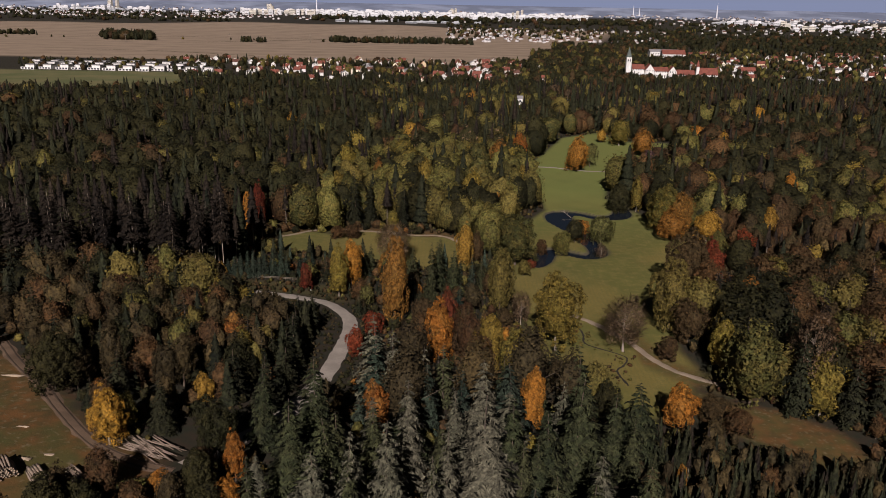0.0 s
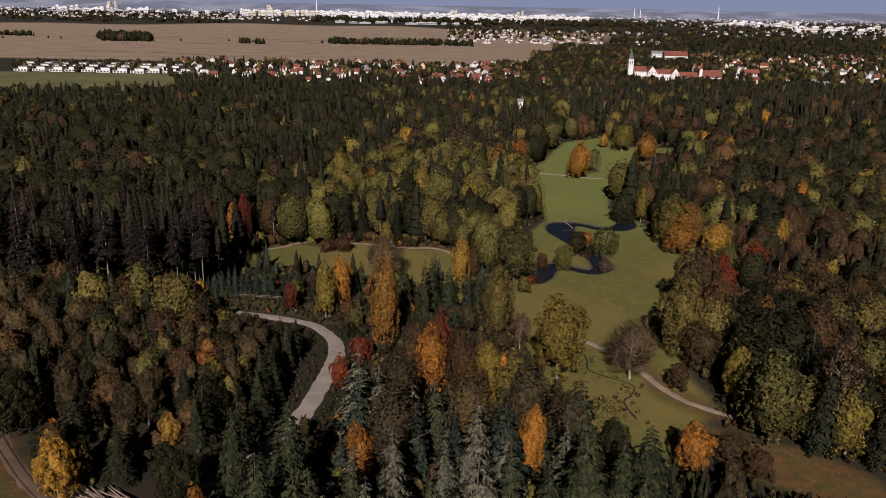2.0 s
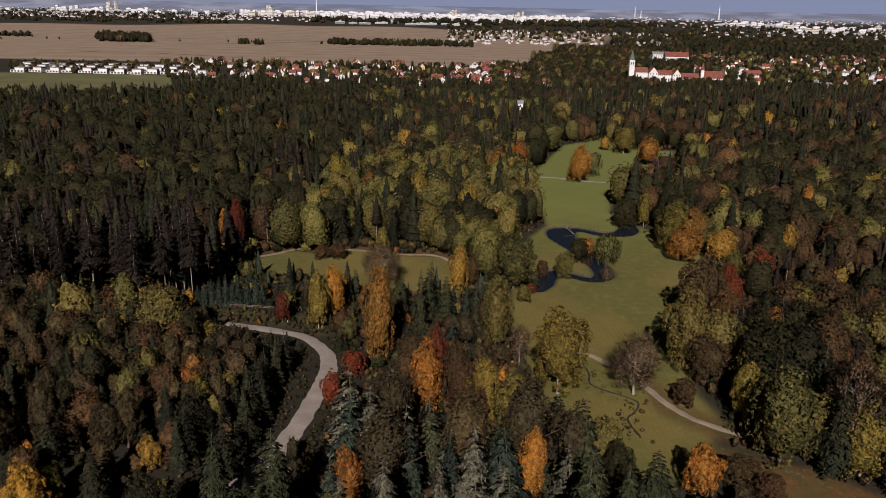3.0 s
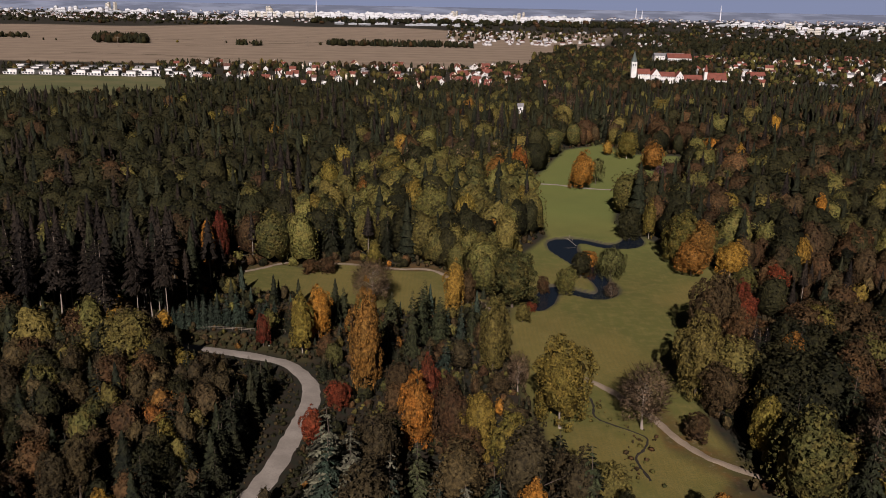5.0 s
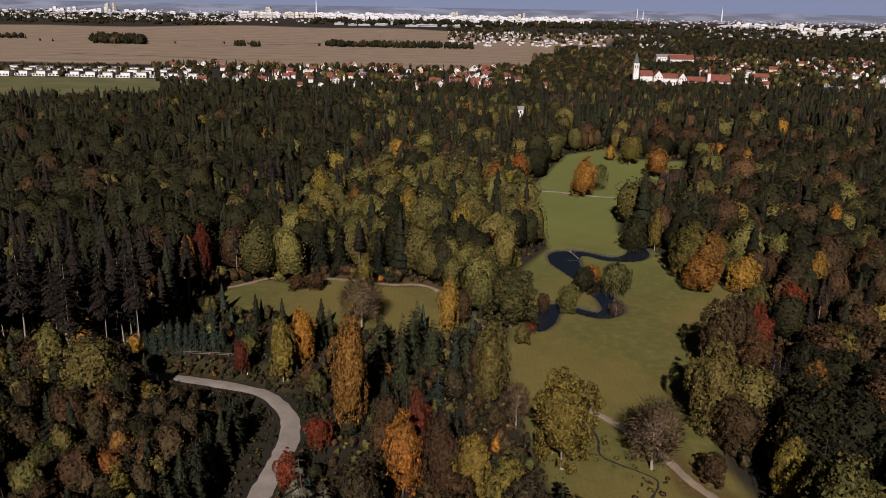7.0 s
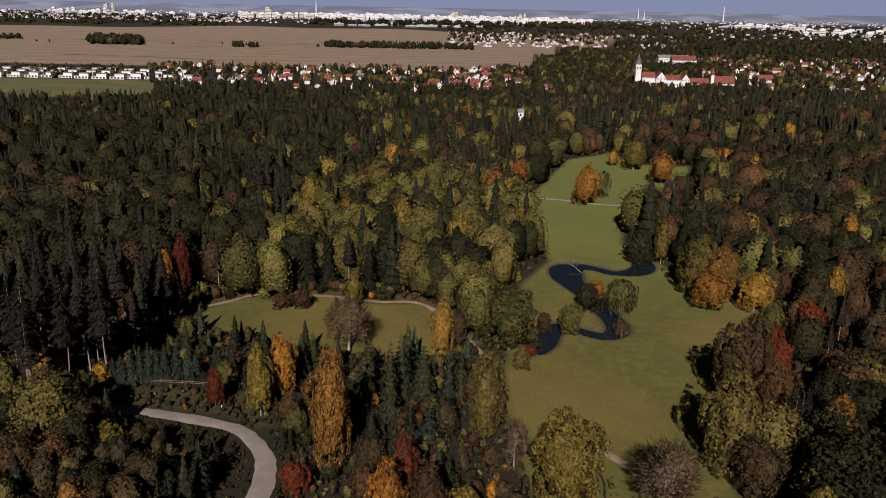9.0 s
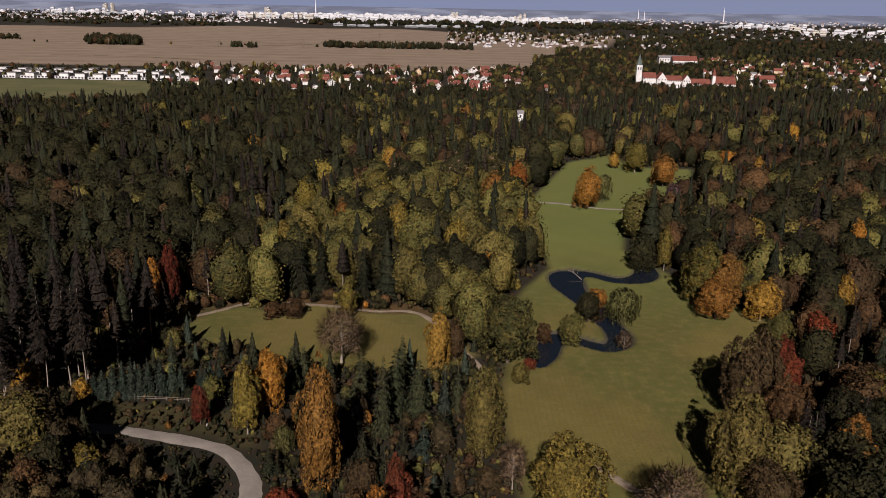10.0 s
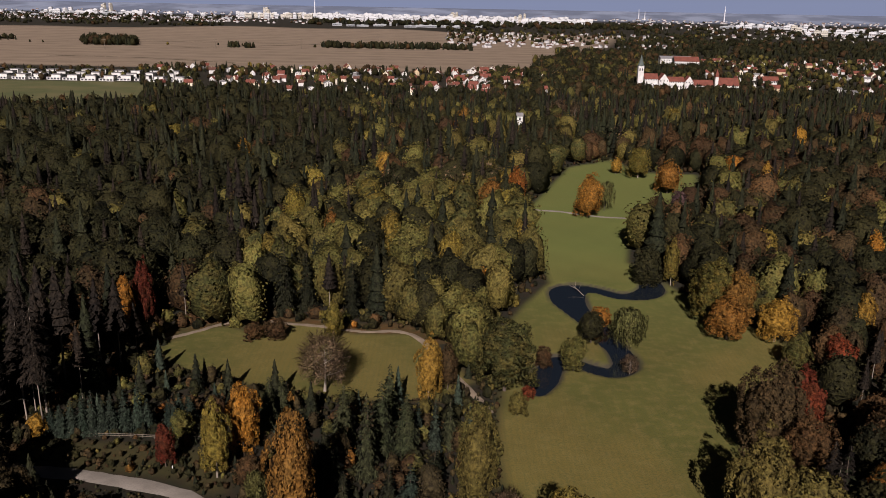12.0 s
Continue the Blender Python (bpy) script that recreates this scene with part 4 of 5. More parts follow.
def plant():
    rng = random.Random(7)
    cells = []
    y = 55.0
    while y < 1010:
        s = 5.6 if y < 262 else 7.6 if y < 640 else 8.6
        half = 0.57 * (y + 40) + 18
        x = -half
        while x < half:
            cells.append((x + rng.uniform(-0.45, 0.45) * s, y + rng.uniform(-0.45, 0.45) * s))
            x += s
        y += s
    singles = len(cells)
    cells += [(x + rng.uniform(1.5, 3.5), y + rng.uniform(1.5, 3.5)) for x, y in cells if x < -28 and 150 < y < 232]
    p = np.array(cells)
    px, py = p[:, 0], p[:, 1]
    free = np.ones(len(p), bool)
    for poly, gap in ((MEADOW, 2), (LEFT_MEADOW, 1), (RIGHT_CLEARING, 1), (LOGGING, 1)):
        free &= depth_in(px, py, poly) < -gap
    for line_, gap in ((ROAD, 3.6), (PARK_PATH, 3.5), (LEFT_PATH, 2.4), (FAR_PATH, 3.0), (DIRT_TRACK, 4)):
        free &= edge_gap(px, py, line_, False)[0] > gap
    for species, kx, ky, kh, kw in SINGLE:
        wide = {"cone": 0.19, "mast": 0.10, "slim": 0.19}.get(KIND[species][0], 0.33)
        free &= np.hypot(px - kx, py - ky) > wide * kh * kw + 1.5
        # open view towards a coloured crown
        free &= ~((np.abs(px - kx) < wide * kh * kw) & (py < ky) & (py > ky - 0.75 * kh) & (kh > 9))
    free &= depth_in(px, py, VERGE) < 0
    free &= ~((np.abs(px - 69) < 7) & (py > 700) & (py < 772))
    road_gap = edge_gap(px, py, ROAD, False)[0]
    free &= ~((road_gap < 8.5) & (px < -28) & (px > -62) & (py < 238) & (py > 178))
    free &= ~((road_gap < 11) & (px < -40) & (px > -100) & (py < 238))
    free &= py < 912 + 0.2 * px + 12 * np.sin(px / 60.0)
    lawn = np.maximum(depth_in(px, py, MEADOW), depth_in(px, py, LEFT_MEADOW) - 2.5)
    free &= (py < 262) | (lawn < -4.5)
    free &= (edge_gap(px, py, STREAM_LINE, False)[0] > 9)
    for k, ((x, y), ok) in enumerate(zip(cells, free)):
        if not ok:
            continue
        for test, weights, (h0, h1), share in ZONES:
            if test(x, y):
                break
        if rng.random() > (share if y < 262 else 0.94):
            continue
        h = rng.uniform(h0, h1) * (1.0 if rng.random() < 0.75 else 0.72)
        if -64 < x < -30 and y < 240 and edge_gap(x, y, ROAD, False)[0] < 20:
            h = rng.uniform(9.0, 13.0) if y < 204 else min(h, rng.uniform(5.0, 7.5))
        if x < -60 and 190 < y < 234:
            h *= 1.6 if y > 214 else 1.15
        h *= 1.0 - 0.36 * min(1.0, max(0.0, (y - 0.2 * x - 660) / 250.0))
        if abs(x + 27) < 9 and 140 < y < 190:
            h = min(h, rng.uniform(5.0, 8.0))
        species = pick(rng, weights)
        # inner bend: only the darkest spruces, standing in for the shade there
        if -62 < x < -28 and 140 < y < 236 and edge_gap(x, y, ROAD, False)[0] < 13:
            species = "spruce"
        width = rng.uniform(0.8, 1.15) * {"round": 0.84, "twigs": 0.8, "mast": 0.95}.get(KIND[species][0], 1.0)
        if y <= 262:
            width *= 1.18
        else:
            if KIND[species][0] in ("cone", "mast"):
                h, width = h * rng.uniform(0.92, 1.14), width * 0.95
            else:
                h, width = h * rng.uniform(0.78, 1.0), width * 1.25
        if y < NEAR_LIMIT and k < singles:
            tree(species, x, y, h, width, 0 if y < 150 and KIND[species][0] == "cone" else 1, rng)
        else:
            far_tree(species, x, y, ground_z(x, y), h, width, rng, 2 if y < 410 else 3 if y < 760 else 4)


def undergrowth():
    """Bushes and saplings on the woodland floor."""
    rng = random.Random(12)
    spots = [(rng.uniform(-150, 160), rng.uniform(80, 345)) for _ in range(4200)]
    spots = [p for p in spots if abs(p[0]) < 0.57 * (p[1] + 40) + 10]
    p = np.array(spots)
    ok = np.ones(len(p), bool)
    for poly, gap in ((MEADOW, -1), (LEFT_MEADOW, 0), (RIGHT_CLEARING, -1), (LOGGING, -1)):
        ok &= depth_in(p[:, 0], p[:, 1], poly) < gap
    for line_, gap in ((ROAD, 3.0), (PARK_PATH, 1.8), (LEFT_PATH, 1.8), (DIRT_TRACK, 2.5)):
        ok &= edge_gap(p[:, 0], p[:, 1], line_, False)[0] > gap
    for (x, y), good in zip(spots, ok):
        if good and not (-64 < x < -30 and y < 236 and edge_gap(x, y, ROAD, False)[0] < 9):
            low = 0.4 if inside(x, y, VERGE) or edge_gap(x, y, ROAD, False)[0] < 7 else 1.0
            far_tree(pick(rng, [("beech", 3), ("brown_hornbeam", 3), ("olive_larch", 3), ("oak", 2), ("orange_maple", 0.25), ("spruce", 2)]), x, y, ground_z(x, y) - 0.2, low * rng.uniform(1.4, 4.6), rng.uniform(1.1, 1.8), rng, 4)
    # scrub along the edges of the lawns
    for _ in range(6000):
        x, y = rng.uniform(-75, 175), rng.uniform(262, 640)
        out = -max(float(depth_in(x, y, MEADOW)), float(depth_in(x, y, LEFT_MEADOW)))
        if 1.5 < out < 11 and edge_gap(x, y, LEFT_PATH, False)[0] > 2.2 and edge_gap(x, y, FAR_PATH, False)[0] > 2.5:
            far_tree(pick(rng, [("beech", 4), ("oak", 2), ("brown_hornbeam", 3), ("olive_larch", 2), ("lime", 0.3)]), x, y, ground_z(x, y) - 0.3, rng.uniform(1.5, 2.5 + 0.4 * out), rng.uniform(1.0, 1.6), rng, 3)
    low_growth = [("olive_larch", 4), ("beech", 3), ("oak", 1.5), ("brown_hornbeam", 1.5), ("spruce", 3)]
    for _ in range(3400):
        x, y = rng.uniform(-84, 28), rng.uniform(186, 300)
        if edge_gap(x, y, ROAD, False)[0] < 2.8 or inside(x, y, LEFT_MEADOW) or inside(x, y, MEADOW):
            continue
        if inside(x, y, VERGE) or y > 238 or x > -25:
            far_tree(pick(rng, low_growth), x, y, ground_z(x, y) - 0.15, rng.uniform(0.6, 1.9), rng.uniform(1.3, 2.4), rng, 4)
    for _ in range(2200):
        x, y = rng.uniform(-62, -20), rng.uniform(145, 234)
        if 2.9 < edge_gap(x, y, ROAD, False)[0] < 11:
            far_tree(pick(rng, [("olive_larch", 3), ("beech", 3), ("spruce", 2)]), x, y, ground_z(x, y) - 0.15, rng.uniform(0.4, 1.1), rng.uniform(1.8, 3.0), rng, 4)
    for x, y in DITCH[::2]:
        for _ in range(3):
            a, b = x + rng.uniform(-3.0, 3.0), y + rng.uniform(-2.0, 2.0)
            if edge_gap(a, b, DITCH, False)[0] > 0.7 and edge_gap(a, b, PARK_PATH, False)[0] > 2.0:
                far_tree(pick(rng, [("oak", 4), ("brown_hornbeam", 2), ("olive_larch", 2)]), a, b, ground_z(a, b) - 0.1, rng.uniform(0.3, 1.0), rng.uniform(1.6, 2.8), rng, 4)
    for _ in range(1000):
        x, y = rng.uniform(38, 122), rng.uniform(88, 156)
        if x > 60 and y > 146 + 0.05 * (x - 60):
            continue
        far_tree(pick(rng, [("spruce", 7), ("pine", 2), ("olive_larch", 2)]), x, y, ground_z(x, y) - 0.2, rng.uniform(4.5, 8.5), rng.uniform(0.75, 1.1), rng, 3)


undergrowth()
rng = random.Random(3)
for species, x, y, h, w in SINGLE:
    tree(species, x, y, h, w, 0 if y < 345 else 1, rng)
plant()


# ------------------------------------------------------------------ woods, hedges and villages in the distance
def bearing(u, d):
    """A place d metres out in the direction u (sideways per metre ahead)."""
    return 9.7 + u * d, 96.0 + d


def belt(count, u0, u1, d0, d1, h0, h1, weights, seed, wide=1.3, lod=4):
    rng = random.Random(seed)
    for _ in range(count):
        d = math.sqrt(rng.uniform(d0 * d0, d1 * d1))
        x, y = bearing(rng.uniform(u0, u1), d)
        far_tree(pick(rng, weights), x, y, ground_z(x, y) - 0.5, rng.uniform(h0, h1), rng.uniform(0.8, 1.2) * wide, rng, lod)


MIXED = [("beech", 6), ("spruce", 5), ("oak", 2.6), ("brown_hornbeam", 2.2), ("lime", 0.15), ("bare_ash", 1.2)]
DARK = [("beech", 5), ("spruce", 5), ("brown_hornbeam", 1)]
belt(150, -0.56, -0.30, 1020, 1140, 6, 11, MIXED, 1)
belt(620, -0.36, 0.06, 850, 1270, 7, 13, MIXED, 2)
belt(260, 0.05, 0.13, 880, 1300, 8, 14, MIXED, 18)
belt(640, 0.10, 0.24, 900, 1550, 11, 18, MIXED, 3)
belt(260, 0.13, 0.24, 1550, 1900, 11, 18, MIXED, 17)
belt(1000, 0.22, 0.56, 960, 1750, 8, 14, MIXED, 4)
belt(900, 0.20, 0.56, 1700, 2600, 12, 18, DARK, 5, 1.7)
belt(260, 0.18, 0.52, 900, 985, 10, 16, [("spruce", 3), ("beech", 3), ("brown_hornbeam", 1)], 16, 1.0)
belt(330, -0.36, 0.10, 800, 915, 10, 17, [("spruce", 6), ("pine", 2), ("beech", 2)], 19, 1.0)
belt(150, 0.23, 0.31, 1290, 1400, 11, 17, DARK, 20)
belt(120, 0.28, 0.36, 985, 1080, 9, 14, DARK, 22)
belt(330, -0.56, 0.58, 3300, 4250, 6, 11, DARK, 21, 2.0)
belt(70, -0.56, -0.30, 1150, 1180, 6, 11, MIXED, 6)
belt(130, -0.425, -0.362, 1860, 2060, 14, 23, DARK, 7)
belt(26, -0.255, -0.225, 1840, 1890, 9, 16, DARK, 8)
belt(26, -0.56, -0.50, 2020, 2080, 9, 16, DARK, 9)
belt(190, -0.145, 0.03, 1900, 2010, 9, 18, DARK, 10)
belt(9, -0.55, -0.15, 1900, 1960, 6, 9, MIXED, 11)
belt(300, -0.16, 0.25, 3250, 3600, 14, 22, DARK, 12, 2.2)
belt(420, 0.0, 0.30, 2250, 3150, 9, 15, MIXED, 13, 1.6)
belt(420, -0.58, -0.26, 3000, 3800, 9, 15, DARK, 14, 2.0)
belt(420, 0.22, 0.58, 2600, 3500, 10, 16, DARK, 15, 2.0)
finish_far()

PLASTER = [plain("white_plaster", (0.66, 0.64, 0.60), 0.8, 0.2), plain("cream_plaster", (0.72, 0.64, 0.50), 0.8, 0.12), plain("ochre_plaster", (0.55, 0.42, 0.26), 0.8, 0.15), plain("dull_plaster", (0.50, 0.48, 0.46), 0.8, 0.3)]
TILES = [plain("red_roof_tiles", (0.19, 0.062, 0.042), 0.8, 0.3), plain("brown_roof_tiles", (0.13, 0.062, 0.045), 0.8, 0.3), plain("grey_roof_sheet", (0.22, 0.21, 0.21), 0.6, 0.2)]
GLASS, gnt, gb = shader("dark_window_glass", 0.1)
gb.inputs["Base Color"].default_value = (0.03, 0.035, 0.04, 1)
CONCRETE = [plain("white_panel", (0.60, 0.60, 0.60), 0.8, 0.1, 0.3), plain("cream_panel", (0.54, 0.50, 0.42), 0.8, 0.1, 0.3), plain("grey_panel", (0.36, 0.37, 0.38), 0.8, 0.1, 0.3)]
COPPER = plain("green_copper", (0.10, 0.12, 0.105), 0.6, 0.3)
STEEL = plain("pale_steel", (0.60, 0.60, 0.62), 0.5, 0.1, 0.5)


def gable_walls(w, d, h, r):
    bm = bmesh.new()
    pts = [(-w / 2, 0), (w / 2, 0), (w / 2, h), (0, h + r), (-w / 2, h)]
    front = [bm.verts.new((x, -d / 2, z)) for x, z in pts]
    back = [bm.verts.new((x, d / 2, z)) for x, z in pts]
    bm.faces.new(front)
    bm.faces.new(back[::-1])
    for i in range(5):
        bm.faces.new((front[i - 1], back[i - 1], back[i], front[i]))
    bmesh.ops.recalc_face_normals(bm, faces=bm.faces)
    return bm


def gable_roof(w, d, h, r, over=0.5, thick=0.25):
    bm = bmesh.new()
    k = r / (w / 2)
    x1 = w / 2 + over
    for sgn in (-1, 1):
        low = [bm.verts.new((sgn * x, y, h + r - k * x + dz)) for dz in (0.03, thick) for x in (0, x1) for y in (-d / 2 - over, d / 2 + over)]
        a, b, c, e, f, g, i, j = low
        for q in ((a, b, e, c), (f, i, j, g), (a, c, i, f), (b, g, j, e), (c, e, j, i), (a, f, g, b)):
            bm.faces.new(q)
    bmesh.ops.recalc_face_normals(bm, faces=bm.faces)
    return bm


def windows(root, w, d, h, floors, per, side=-1, size=(1.1, 1.4)):
    """Panes set into the long or gable walls, one object each on one shared mesh."""
    bm = box(bmesh.new(), -size[0] / 2, -0.08, -size[1] / 2, size[0] / 2, 0.08, size[1] / 2)
    me = bm_mesh("window", bm, GLASS)
    for fl in range(floors):
        for i in range(per):
            ob = part("window", me, None, root)
            ob.location = (-w / 2 + (i + 0.5) * w / per, side * (d / 2), h * (fl + 0.55) / floors)


def house(wall, roof, w, d, h, r, label, glazed=True):
    root = tagged(new("house"), label, "house", "village houses")
    part("wall", gable_walls(w, d, h, r), wall, root)
    part("roof", gable_roof(w, d, h, r), roof, root)
    if glazed:
        part("chimney", box(bmesh.new(), w * 0.15, d * 0.1, h + r * 0.45, w * 0.15 + 0.7, d * 0.1 + 0.7, h + r + 0.9), PLASTER[0], root)
        windows(root, w, d, h, 2, 2)
    return root


HOUSE_KINDS = [
    (0, 0, 9, 11, 5.5, 4.5, "white plastered house with a steep red tiled roof"),
    (1, 0, 10, 13, 5.5, 4.8, "cream plastered house with a red tiled roof"),
    (0, 1, 10, 10, 6.0, 4.0, "white house with a brown tiled roof"),
    (0, 2, 11, 12, 6.0, 2.5, "white house with a low grey roof"),
    (2, 0, 11, 16, 6.5, 5.0, "long ochre house with a red tiled roof"),
]
HOUSES = {}


def put_house(kind, x, y, turn, scale, glazed=True):
    wall, roof, w, d, h, r, label = HOUSE_KINDS[kind]
    key = (kind, glazed)
    m = Matrix.LocRotScale((x, y, ground_z(x, y) - 0.2), Euler((0, 0, turn)), (scale, scale, scale))
    if key not in HOUSES:
        HOUSES[key] = house(PLASTER[wall], TILES[roof], w, d, h, r, label, glazed)
        HOUSES[key].matrix_basis = m
        return HOUSES[key]
    proto = HOUSES[key]
    keep = proto.matrix_basis.copy()
    proto.scale = (1, 1, 1)
    ob = copy_thing(proto, m)
    proto.matrix_basis = keep
    return ob


def village(count, u0, u1, d0, d1, seed, glazed=True, scale=1.0):
    rng = random.Random(seed)
    spots = []
    tries = 0
    while len(spots) < count and tries < 4000:
        tries += 1
        x, y = bearing(rng.uniform(u0, u1), rng.uniform(d0, d1))
        if all(math.hypot(x - a, y - b) > 17 * scale for a, b in spots):
            spots.append((x, y))
            put_house(pick(rng, [(0, 4), (1, 2), (2, 2), (3, 2), (4, 1)]), x, y, rng.choice((0, 1.57)) + rng.uniform(-0.4, 0.4), scale * rng.uniform(0.9, 1.2), glazed)


village(112, -0.34, 0.05, 920, 1270, 21, True, 0.72)
village(34, 0.03, 0.12, 930, 1300, 22, True, 0.80)
village(125, 0.30, 0.56, 1020, 1700, 23, True, 0.70)


def far_village(count, u0, u1, d0, d1, seed):
    """A distant settlement: small gabled houses joined into one mesh."""
    rng = random.Random(seed)
    v, f, idx = [], [], []
    for _ in range(count):
        x, y = bearing(rng.uniform(u0, u1), rng.uniform(d0, d1))
        z, a = ground_z(x, y), rng.uniform(-0.6, 0.6) + rng.choice((0, 1.57))
        w, d, h, r = rng.uniform(3, 4.5), rng.uniform(4, 7), rng.uniform(3, 5), rng.uniform(2, 4)
        c, s = math.cos(a), math.sin(a)
        n = len(v)
        for px, py, pz in ((-w, -d, 0), (w, -d, 0), (w, d, 0), (-w, d, 0), (-w, -d, h), (w, -d, h), (w, d, h), (-w, d, h), (0, -d, h + r), (0, d, h + r)):
            v.append((x + px * c - py * s, y + px * s + py * c, z + pz))
        for q in ((0, 1, 5), (0, 5, 4), (1, 2, 6), (1, 6, 5), (2, 3, 7), (2, 7, 6), (3, 0, 4), (3, 4, 7), (4, 5, 8), (6, 7, 9)):
            f.append(tuple(n + k for k in q))
            idx.append(0)
        roof = rng.choice((1, 1, 2))
        for q in ((5, 6, 9), (5, 9, 8), (7, 4, 8), (7, 8, 9)):
            f.append(tuple(n + k for k in q))
            idx.append(roof)
    me = tri_mesh("distant_houses", np.array(v), np.array(f), [PLASTER[3], TILES[1], TILES[2]], idx)
    tagged(new("distant_houses", me), "distant settlement of small white houses with red roofs", "houses", kind="stuff")


VERGE_GRASS = plain("dry_field_margin", (0.085, 0.070, 0.040), 0.95, 0.4, 0.05)
for line in ([(-690, 1580), (-520, 1560), (-330, 1470)], [(-560, 1890), (-330, 2120), (-120, 2420)], [(-900, 2150), (-560, 2180), (-300, 2170)]):
    ribbon("field_margin", curve_through(line, 20.0), 5.0, 0.3, VERGE_GRASS, "strip of dark dry grass between two fields", "field margin", 1.5)
far_village(190, 0.0, 0.27, 2050, 2900, 24)
far_village(90, -0.56, -0.20, 3350, 3900, 25)
far_village(120, 0.3, 0.56, 2700, 3500, 26)
far_village(260, -0.3, 0.56, 3300, 4100, 27)
far_village(300, -0.56, 0.56, 4200, 4480, 28)
far_village(170, -0.56, -0.24, 3300, 3700, 29)


def villa(label):
    root = tagged(new("villa"), label, "villa", "modern villas")
    bm = box(bmesh.new(), -9, -6, 0, 9, 6, 3.2)
    box(bm, -3, -5, 3.2, 9, 6, 6.4)
    part("wall", bm, PLASTER[0], root)
    bm = box(bmesh.new(), -9.3, -6.3, 3.2, -3, 6.3, 3.5)
    box(bm, -3.3, -5.6, 6.4, 9.3, 6.3, 6.8)
    part("roof", bm, TILES[2], root)
    windows(root, 17, 12, 3.2, 1, 4, -1, (2.6, 1.9))
    return root


rng = random.Random(31)
villa_root = None
for i in range(34):
    u = -0.545 + i * 0.0069 + rng.uniform(-0.002, 0.002)
    x, y = bearing(u, 1030 + 40 * (i % 3) + rng.uniform(-6, 6))
    m = pose(x, y, ground_z(x, y) - 0.2, 0, 0, rng.uniform(-15, 15))
    if villa_root is None:
        villa_root = villa("white flat-roofed modern villa with dark ribbon windows")
        villa_root.matrix_basis = m
    else:
        copy_thing(villa_root, m)


# ------------------------------------------------------------------ the castle
def castle():
    base = 12.0
    root = tagged(new("castle"), "white castle with a tall church tower and red tiled roofs", "castle")
    root.location = (240, 1105, ground_z(240, 1105))
    root.scale = (0.82, 0.82, 0.82)
    tower = part("tower", box(bmesh.new(), -4, -4, 0, 4, 4, 37), PLASTER[0], root, "white square church tower")
    bm = bmesh.new()
    bmesh.ops.create_cone(bm, segments=8, radius1=4.8, radius2=0.15, depth=16, cap_ends=True)
    bmesh.ops.translate(bm, verts=bm.verts, vec=(0, 0, 45))
    part("spire", bm, COPPER, tower, "dark green copper spire")
    win = bm_mesh("window", box(bmesh.new(), -0.8, -0.12, -1.8, 0.8, 0.12, 1.8), GLASS)
    for x in (-2.2, 2.2):
        ob = part("window", win, None, tower)
        ob.location = (x * 0.8, -4, 32)

    def wing(x0, x1, d, h, r, roof, along, y=0.0, floors=2, per=5):
        w = x1 - x0
        holder = part("wing", gable_walls(d, w, h, r) if along else gable_walls(w, d, h, r), PLASTER[0], root)
        holder.location = ((x0 + x1) / 2, y, 0)
        if along:
            holder.rotation_euler = (0, 0, radians(90))
        part("roof", gable_roof(d, w, h, r) if along else gable_roof(w, d, h, r), roof, holder)
        pane = bm_mesh("window", box(bmesh.new(), -0.7, -0.12, -1.1, 0.7, 0.12, 1.1), GLASS)
        for fl in range(floors):
            for i in range(per):
                ob = part("window", pane, None, holder)
                at = -w / 2 + (i + 0.5) * w / per
                if along:
                    ob.location, ob.rotation_euler = (-d / 2, at, h * (0.55 + 0.4 * fl)), (0, 0, radians(90))
                else:
                    ob.location = (at, -d / 2, h * (0.55 + 0.4 * fl))
        return holder

    wing(7, 26, 14, 19, 7, TILES[0], True, 6)
    wing(26, 40, 18, 18, 9, TILES[0], False, 0, 2, 3)
    wing(40, 64, 14, 16, 6, TILES[0], True, 4, 2, 7)
    wing(64, 76, 14, 16, 8, TILES[0], False, 0, 2, 3)
    wing(76, 108, 13, 11, 7, TILES[0], True, 6, 2, 8)
    wing(110, 142, 20, 12, 10, TILES[0], True, 2, 2, 8)
    turret = part("turret", box(bmesh.new(), 107, -8, 0, 111.5, -3.5, 24), PLASTER[0], root)
    bm = bmesh.new()
    bmesh.ops.create_cone(bm, segments=4, radius1=4.0, radius2=0.1, depth=11, cap_ends=True)
    bmesh.ops.rotate(bm, verts=bm.verts, cent=(0, 0, 0), matrix=Matrix.Rotation(radians(45), 3, "Z"))
    bmesh.ops.translate(bm, verts=bm.verts, vec=(109.25, -5.75, 29.5))
    part("turret_roof", bm, TILES[0], turret)
    return root


castle()


def manor(name, x, y, w, d, h, r, wall, roof, label, floors, per, turn=0):
    root = tagged(new(name), label, "building")
    part("wall", gable_walls(d, w, h, r), wall, root)
    part("roof", gable_roof(d, w, h, r), roof, root)
    me = bm_mesh("window", box(bmesh.new(), -0.12, -0.7, -1.1, 0.12, 0.7, 1.1), GLASS)
    for fl in range(floors):
        for i in range(per):
            part("window", me, None, root).location = (-d / 2, -w / 2 + (i + 0.5) * w / per, h * (fl + 0.55) / floors)
    root.matrix_basis = pose(x, y, ground_z(x, y) - 0.2, 0, 0, 90 + turn)
    return root


